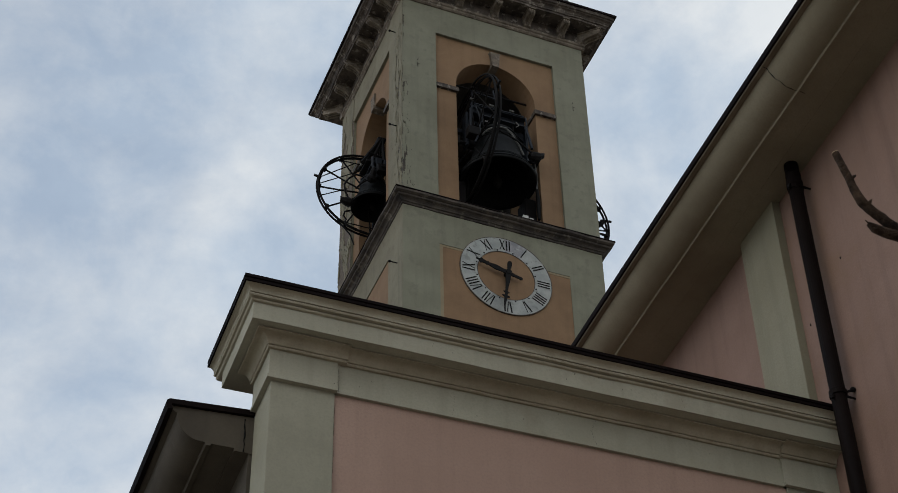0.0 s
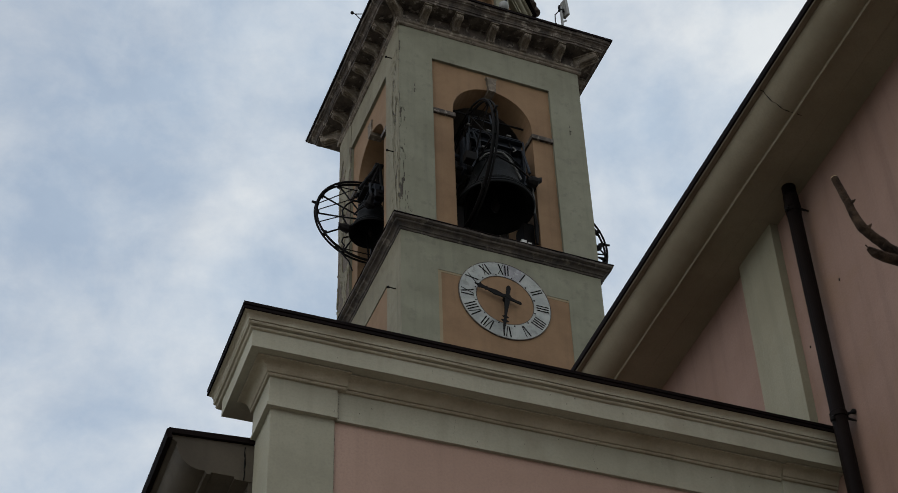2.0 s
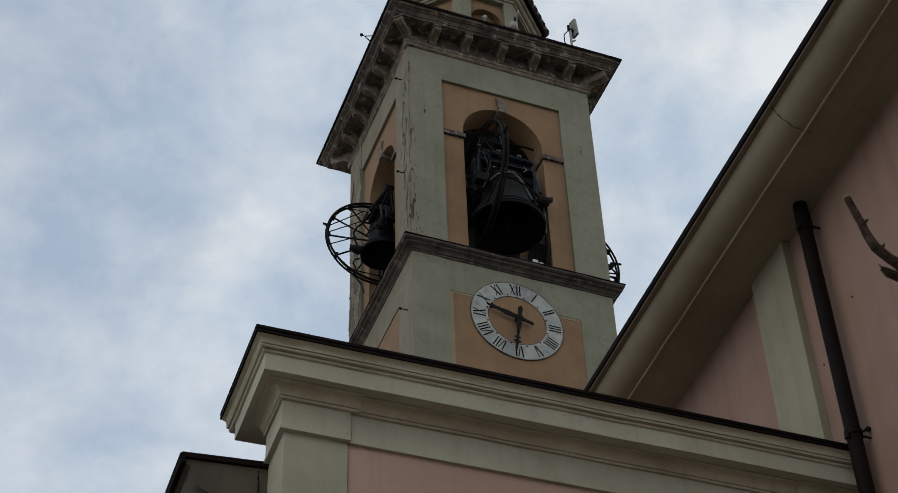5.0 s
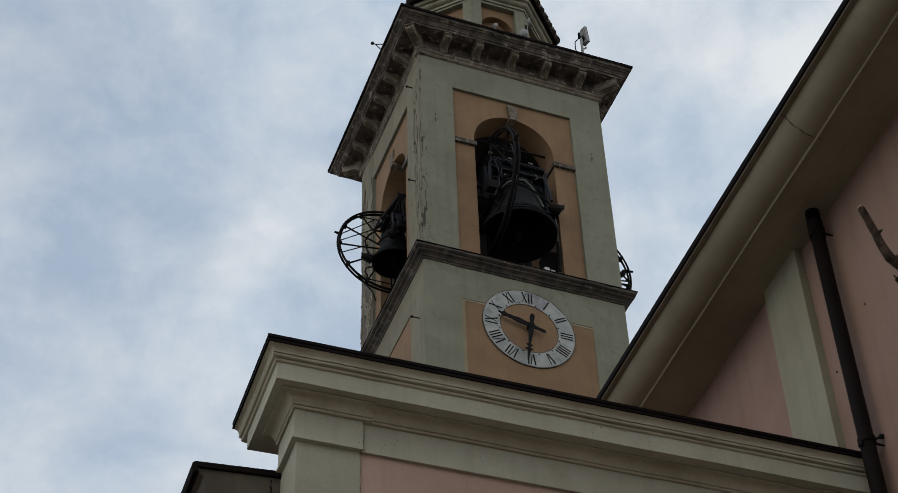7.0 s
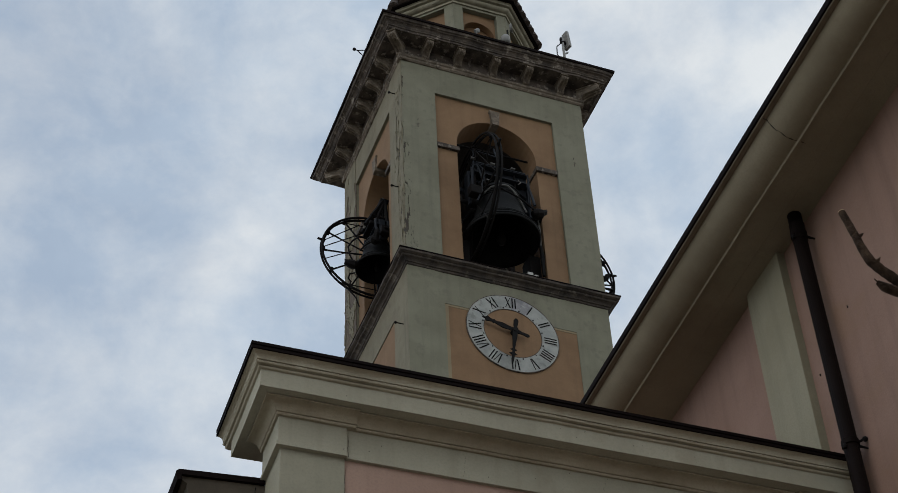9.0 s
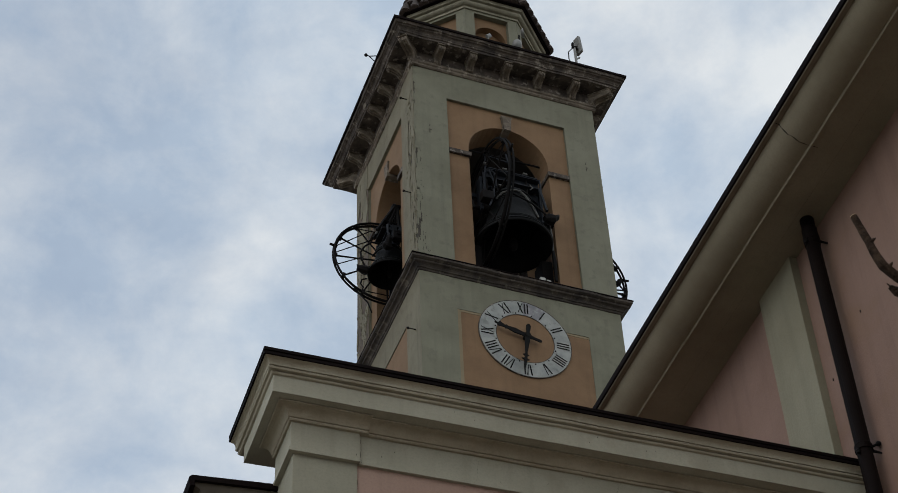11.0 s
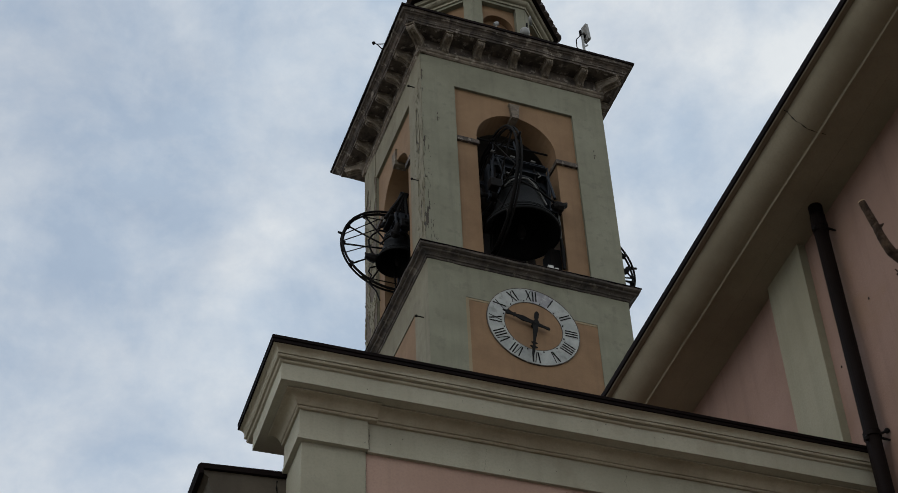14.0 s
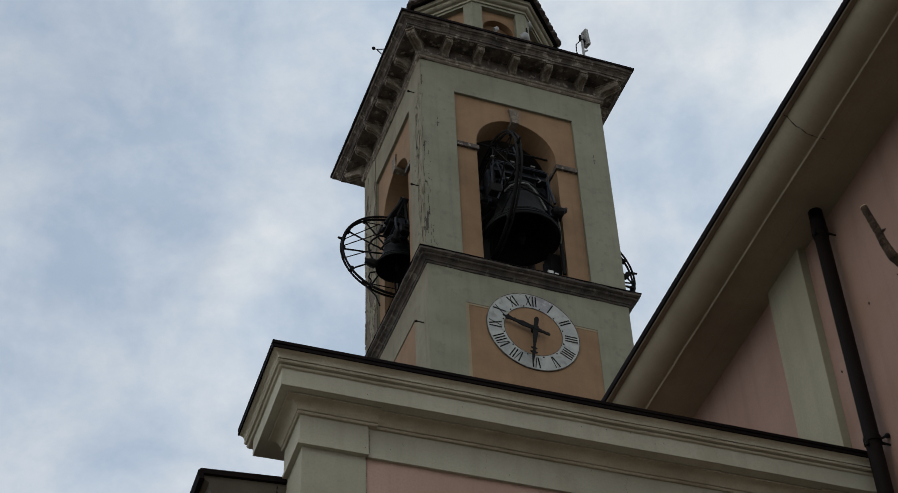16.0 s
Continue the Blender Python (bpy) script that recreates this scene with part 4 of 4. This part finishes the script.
    # the hammer beside the bell on its bent arm, with a spring and a pull rod
    hz = 0.52 * H
    part("hammer_arm", tube([(-0.22 * R, -0.72 * R, hz + 0.25 * R), (0.3 * R, -0.66 * R, hz + 0.12 * R), (0.7 * R, -0.5 * R, hz + 0.04 * R), (1.0 * R, -0.35 * R, hz)], 0.020, 7), IRON, ob)
    bm = tube([(0.74 * R, -0.42 * R, hz - 0.06), (0.84 * R, -0.4 * R, hz - 0.03), (0.98 * R, -0.38 * R, hz - 0.01), (1.04 * R, -0.36 * R, hz + 0.02)], [0.05, 0.11, 0.12, 0.06], 9)
    tube([(1.0 * R, -0.38 * R, hz + 0.02), (1.12 * R, -0.36 * R, hz + 0.10), (1.19 * R, -0.35 * R, hz + 0.19)], [0.08, 0.065, 0.02], 7, bm=bm)
    tube([(0.90 * R, -0.38 * R, hz + 0.05), (0.93 * R, -0.37 * R, hz + 0.16)], [0.035, 0.014], 6, bm=bm)
    part("hammer_head", bm, IRON, ob, "black iron hammer")
    if R > 0.6:
        part("pull_rod", tube([(0.98 * R, -0.22 * R, hz - 0.06), (1.0 * R, -0.2 * R, 0.25 * H), (1.01 * R, -0.16 * R, 0.0)], [0.016, 0.026, 0.020], 6), CABLE, ob, "pale grey pull rod")
        part("pull_rod", tube([(1.01 * R, -0.16 * R, 0.0), (1.05 * R, -0.12 * R, -0.2 * H), (1.05 * R, -0.1 * R, -0.55 * H)], [0.03, 0.045, 0.03], 6), IRON, ob)
    for sg in (-1, 1):
        part("frame_post", box(*sorted((sg * 0.92 * R, sg * 1.02 * R)), 0.34 * R, 0.46 * R, -0.4 * H, yz + yoke_h + 0.1, 0.006), STEEL, ob, "grey steel frame post")
    part("frame_rail", box(-0.92 * R, 0.92 * R, 0.34 * R, 0.46 * R, yz - 0.12, yz - 0.02, 0.006), STEEL, ob)
    return ob


BIG_TIES = [(150, 62, 0.97), (118, 30, 0.97), (100, 200, 0.97), (80, 165, 0.97), (210, 330, 0.97)]
SMALL_TIES = [(167, 108, 0.82), (178, 97, 0.66), (196, 176, 0.42), (62, 130, 0.97), (235, 300, 0.97), (20, 75, 0.97)]
BR, BH = 0.76, 1.36
big = bell("big_bell", (0.0, -1.68, 25.60), 0, BR, BH, "large dark bronze bell with its iron wheel in the arched opening", (1.42, -0.55, 0.87), 1.57, 0.26, 8, 12, BIG_TIES)
small = bell("small_bell", (-1.97, -0.02, 25.78), -90, 0.43, 0.80, "small dark bronze bell with a wide iron wheel outside the opening", (1.05, -0.31, 0.60), 0.93, 0.14, 12, 4, SMALL_TIES)
middle = bell("middle_bell", (2.02, 0.0, 26.3), 90, 0.5, 0.95, "dark bronze bell with an iron wheel outside the opening", (1.27, 0.05, 0.68), 1.13, 0.2, 10, 10, [(190, 260, 0.97), (230, 170, 0.6)])

# the feet of the big bell's frame on the sill, with the fittings that stand between them
for sg in (-1, 1):
    part("frame_foot", box(*sorted((sg * 0.62, sg * 0.85)), 0.12, 0.48, -1.05, -0.05, 0.012), IRON, big, "black iron frame foot")
part("frame_sill", box(-0.85, 0.85, 0.30, 0.48, -1.05, -0.62, 0.012), IRON, big, "black iron frame sill")
for x, y, z, r in ((0.30, -0.02, -0.93, 0.07), (0.47, 0.06, -0.90, 0.06), (0.62, -0.02, -0.95, 0.05)):
    part("fitting", lathe([(0.001, -0.11), (r, -0.11), (r * 1.1, -0.02), (r * 0.8, 0.05), (0.001, 0.08)], 12, (x, y, z)), IRON, big, smooth=True)

# the catch of the middle bell's wheel, with its rods
bm = tube([(0.05, -1.22, 0.93), (0.05, -1.16, 0.88), (0.05, -1.11, 0.78), (0.05, -1.07, 0.71)], [0.02, 0.055, 0.06, 0.03], 8)
tube([(0.05, -1.10, 0.88), (0.05, -1.17, 0.84)], [0.03, 0.02], 6, bm=bm)
part("wheel_catch", bm, IRON, middle, "black iron wheel catch")
for a, b in (((-0.95, 0.98), (-1.24, 0.62)), ((-0.98, 0.58), (-1.30, 0.64)), ((-1.0, 0.50), (-1.20, 0.52))):
    part("stay", tube([(0.05, a[0], a[1]), (0.05, b[0], b[1])], 0.018, 6), IRON, middle)

# the big bell's cable, motor bracket, pale insulators and the stays of its frame
lie = [(-0.40, 0.98, 0.46), (-0.30, 1.07, 0.45), (-0.14, 1.12, 0.445), (0.02, 1.11, 0.445), (0.14, 1.00, 0.46), (0.22, 0.88, 0.475), (0.30, 0.80, 0.49), (0.36, 0.66, 0.525), (0.40, 0.56, 0.55)]
part("cable", tube([(x, -math.sqrt(max(r * r - x * x, 0.0)) - 0.015, z) for x, z, r in lie], 0.020, 6), CABLE, big, "pale grey cable over the bell's shoulder")
part("cable", tube([(0.30, -0.28, 1.5), (0.28, -0.40, 1.42), (0.32, -0.43, 1.32), (0.25, -0.44, 1.24)], 0.012, 6), CABLE, big)
part("motor_bracket", tube([(-0.66, -0.3, 0.98), (-0.65, -0.32, 1.5), (-0.62, -0.32, 1.60), (-0.53, -0.32, 1.64), (-0.44, -0.32, 1.58), (-0.42, -0.32, 1.46), (-0.43, -0.32, 1.22), (-0.52, -0.31, 1.16)], 0.045, 6, flat=0.6), STEEL, big, "grey steel motor bracket")
part("motor", box(-0.74, -0.5, -0.40, -0.22, 0.78, 1.0, 0.02), IRON, big, "dark motor housing")
part("chain_guard", tube([(-0.56, -0.36, 1.62), (-0.48, -0.37, 1.3), (-0.50, -0.37, 0.9), (-0.60, -0.36, 0.6)], 0.02, 6), STEEL, big)
for x, z in ((-0.58, 1.93), (-0.17, 1.90), (0.27, 1.90)):
    part("insulator", tube([(x - 0.045, -0.24, z), (x + 0.045, -0.24, z - 0.01)], [0.024, 0.028], 8), CABLE, big, "pale porcelain insulator")
for x, z in ((-0.30, 1.34), (-0.12, 1.37)):
    part("cleat", box(x - 0.05, x + 0.05, -0.30, -0.26, z - 0.02, z + 0.02, 0.006), CABLE, big, "pale cleat")
part("stay", tube([(0.56, -0.22, 1.56), (0.60, -0.28, 1.2), (0.62, -0.34, 0.86)], 0.03, 6), STEEL, big, "grey steel stay")
part("stay", tube([(-0.54, -0.2, 2.38), (-0.56, -0.2, 1.6)], 0.022, 6), STEEL, big, "grey steel stay")
part("stay", tube([(-0.60, -0.2, 2.22), (0.02, -0.2, 2.16)], 0.018, 6), STEEL, big, "grey steel stay")
part("stay", tube([(-0.10, -0.2, 2.40), (0.0, -0.2, 1.84)], 0.02, 6), STEEL, big, "grey steel stay")

# the small bell's tall headstock frame, curved hammer spring and insulators
for x in (-0.13, 0.13):
    for a, b in (((-0.28, 1.05), (0.14, 1.93)), ((-0.10, 1.05), (0.15, 1.86)), ((0.20, 1.05), (0.16, 1.93)), ((-0.16, 1.36), (0.18, 1.36))):
        part("headstock_bar", tube([(x, a[0], a[1]), (x * 0.6, b[0], b[1])], 0.04, 6), IRON, small, "black iron headstock bar")
part("headstock_plate", box(-0.11, 0.11, 0.06, 0.24, 1.88, 1.94, 0.01), IRON, small)
part("headstock_foot", box(-0.24, 0.24, -0.22, 0.24, 1.02, 1.09, 0.012), IRON, small)
for x, y, z in ((0.03, 0.13, 1.97), (-0.02, -0.24, 1.15)):
    part("insulator", tube([(x - 0.04, y, z), (x + 0.04, y, z)], 0.024, 8), GREY, small, "pale porcelain insulator")
part("spring", tube([(0.0, y, z) for y, z in ((-0.20, 0.81), (-0.36, 0.80), (-0.50, 0.65), (-0.59, 0.46), (-0.57, 0.26), (-0.48, 0.06), (-0.44, 0.0))], 0.020, 6), IRON, small, "curved iron hammer spring")
bm = tube([(0, -0.66, 0.02), (0, -0.56, 0.0), (0, -0.48, -0.01), (0, -0.41, 0.02)], [0.05, 0.085, 0.10, 0.05], 8)
tube([(0, -0.62, 0.02), (0, -0.66, 0.10)], [0.045, 0.012], 6, bm=bm)
part("spring_hammer", bm, IRON, small, "black iron hammer")
part("hook", tube([(-0.1, y, z) for y, z in ((-0.42, -0.12), (-0.53, -0.18), (-0.56, -0.3), (-0.50, -0.38), (-0.53, -0.46), (-0.47, -0.55))], 0.016, 6), IRON, small, "bent iron hook")
part("stay", tube([(-0.31, -0.62, -0.24), (-0.25, -0.36, -0.62), (-0.2, -0.3, -0.9)], 0.015, 6), IRON, small)

# tie rod across the arched opening, and added white boxes as glints on the sill
tie = thing("tie_rod", TOWER @ pose(0, -1.5, 28.30))
tagged(tie, "thin iron tie rod across the arched bell opening", "tie rod")
part("rod", tube([(-0.88, 0, 0), (0.88, 0, 0)], 0.022, 8), IRON, tie)
# no known lamp: white boxes put here to imitate bright glints below the bell
sill_glints = thing("floodlight", TOWER @ pose(0.52, -1.70, 24.55))
tagged(sill_glints, "white boxes added on the belfry sill as bright glints under the bell", "floodlight")
part("foot", tube([(0, 0, 0), (0, 0, 0.27)], 0.02, 8), IRON, sill_glints)
part("shade", box(0.09, 0.17, -0.04, 0.04, 0.22, 0.31, 0.01), WHITE, sill_glints)
part("cross_bar", box(-0.06, 0.15, -0.02, 0.02, 0.2, 0.23), IRON, sill_glints)
part("housing", box(-0.05, 0.06, -0.05, 0.05, 0.26, 0.34, 0.01), WHITE, sill_glints)

# ---- fittings on the cornice terrace ----


def antenna():
    ob = thing("panel_antenna", TOWER @ pose(1.80, -1.85, 31.0))
    tagged(ob, "grey panel antenna on a short mast", "antenna")
    part("mast", tube([(0, 0, 0), (0, 0, 1.30)], 0.030, 12), GREY, ob)
    panel = part("panel", box(-0.035, 0.035, -0.09, 0.09, -0.245, 0.245, 0.015), GREY, ob, "flat grey antenna panel")
    panel.matrix_basis = pose(0.10, 0, 1.25, 0, -5, 14)
    part("clamp", box(-0.06, 0.07, -0.03, 0.03, 1.13, 1.19, 0.008), IRON, ob)
    part("clamp", box(-0.06, -0.02, -0.03, 0.03, 1.20, 1.30, 0.008), IRON, ob)
    part("bracket", tube([(0.0, 0, 0.75), (0.1, 0, 0.85)], 0.02, 6), GREY, ob)
    part("cable", tube([(-0.03, 0, 1.15), (-0.16, 0, 0.95), (-0.17, 0, 0.7), (-0.1, 0, 0.5), (-0.05, 0, 0.35)], 0.012, 6), BLACK, ob)


def globe_lamp():
    ob = thing("dome_antenna", TOWER @ pose(0.42, -1.83, 31.0))
    tagged(ob, "white round radome on a short post beside a small dish", "antenna")
    part("post", tube([(0, 0, 0), (0, 0, 0.6)], 0.03, 8), GREY, ob)
    part("dome", lathe([(0.001, 0.60), (0.08, 0.63), (0.105, 0.70), (0.108, 0.75), (0.098, 0.81), (0.06, 0.85), (0.001, 0.86)], 20), GREY, ob, "off-white plastic radome", smooth=True)
    ob = thing("dish_antenna", TOWER @ pose(0.50, -1.80, 31.0))
    tagged(ob, "small white dish on a thin dark post", "antenna")
    part("post", tube([(0, 0, 0), (0, 0, 1.12)], 0.022, 8), IRON, ob)
    d = lathe([(0.001, 0.02), (0.07, 0.025), (0.105, 0.05), (0.112, 0.05), (0.08, 0.0), (0.001, -0.01)], 20)
    bmesh.ops.rotate(d, verts=d.verts, matrix=Euler((0, radians(82), radians(-25))).to_matrix())
    bmesh.ops.translate(d, verts=d.verts, vec=(0.06, 0, 1.22))
    part("dish", d, GREY, ob, smooth=True)
    ob = thing("floodlight", TOWER @ pose(-0.26, -1.83, 31.0))
    tagged(ob, "small white floodlight on a post in front of the niche", "floodlight")
    part("post", tube([(0, 0, 0), (0, 0, 0.72)], 0.022, 8), GREY, ob)
    b = tube([(-0.045, -0.035, 0.71), (-0.02, -0.015, 0.74), (0.05, 0.035, 0.84), (0.055, 0.04, 0.85)], [0.030, 0.042, 0.056, 0.048], 14)
    part("housing", b, GREY, ob)
    ob = thing("floodlight", TOWER @ pose(-1.45, -1.83, 31.0))
    tagged(ob, "small white floodlight on the terrace edge", "floodlight")
    part("post", tube([(0, 0, 0), (0, 0, 0.36)], 0.02, 8), GREY, ob)
    part("housing", tube([(-0.1, 0, 0.4), (0.1, 0.05, 0.46)], [0.05, 0.08], 12), GREY, ob)


antenna()
globe_lamp()
rod = thing("lightning_rod", TOWER @ pose(-2.60, -1.2, 30.85))
tagged(rod, "iron knob on two thin stays at the cornice edge", "rod")
for dy in (-0.09, 0.09):
    part("stay", tube([(0.02, dy, -0.01), (-0.10, dy * 0.3, 0.01), (-0.15, 0, 0.02)], 0.011, 6), IRON, rod)
bm = bmesh.new()
bmesh.ops.create_uvsphere(bm, u_segments=12, v_segments=8, radius=0.038, matrix=Matrix.Translation((-0.22, 0, 0.03)))
part("knob", tube([(-0.15, 0, 0.02), (-0.22, 0, 0.03)], 0.010, 6, bm=bm), IRON, rod)

# ---- the pruned tree near the camera ----
tree = thing("pruned_tree", pose(0, 0, 0))
tagged(tree, "pruned tree with one bare sawn-off brown branch", "tree")
TWIG = [(1.0672, 1.35, 3.250), (1.0722, 1.35, 3.233), (1.0785, 1.35, 3.210), (1.0842, 1.35, 3.186), (1.0915, 1.35, 3.168), (1.104, 1.35, 3.156), (1.123, 1.35, 3.143), (1.19, 1.345, 3.10), (1.35, 1.32, 2.92), (1.62, 1.2, 2.4)]


def bark_tube(points, radii, steps, n=18):
    """A limb with lengthwise ridges and small knots."""
    pts, rs = [], []
    for k in range(len(points) - 1):
        for i in range(steps if k < 7 else 3):
            t = i / (steps if k < 7 else 3)
            pts.append(Vector(points[k]).lerp(Vector(points[k + 1]), t))
            rs.append(radii[k] + (radii[k + 1] - radii[k]) * t)
    pts.append(Vector(points[-1]))
    rs.append(radii[-1])
    bm = tube(pts, rs, n)
    for v in bm.verts:
        k = min(range(len(pts)), key=lambda q: (pts[q] - v.co).length_squared)
        out = (v.co - pts[k]).normalized()
        v.co += out * rs[k] * (0.11 * noise.noise(v.co * 250.0) + 0.12 * noise.noise(v.co * 80.0))
    return bm


part("branch", bark_tube(TWIG, [0.0049, 0.0051, 0.0052, 0.0056, 0.0068, 0.0064, 0.0068, 0.010, 0.018, 0.03], 6), BARK, tree, "bare brown branch")
for x, y, z, dx, dz in ((1.0805, 1.346, 3.2055, 0.004, 0.003), (1.0965, 1.345, 3.164, 0.003, 0.004)):
    part("knot", tube([(x, y, z), (x + dx, y - 0.002, z + dz), (x + dx * 1.5, y - 0.003, z + dz * 1.6)], [0.003, 0.0018, 0.0006], 7), BARK, tree)
part("cut_end", tube([(1.0671, 1.35, 3.2504), (1.0667, 1.35, 3.2516)], 0.0046, 12), CUT, tree, "pale sawn end")
part("stub", tube([(1.0905, 1.348, 3.130), (1.0985, 1.348, 3.124), (1.114, 1.348, 3.121), (1.15, 1.347, 3.12)], [0.003, 0.006, 0.0068, 0.008], 8), BARK, tree)
part("twig", tube([(1.0885, 1.349, 3.136), (1.095, 1.349, 3.129), (1.103, 1.349, 3.126)], [0.0008, 0.0015, 0.002], 6), BARK, tree)
part("trunk", tube([(1.75, 1.15, 0), (1.72, 1.15, 1.2), (1.66, 1.18, 2.2), (1.60, 1.2, 2.5)], [0.11, 0.085, 0.065, 0.05], 14), BARK, tree, smooth=True)


def motions():
    """Nothing but the camera moves."""


motions()
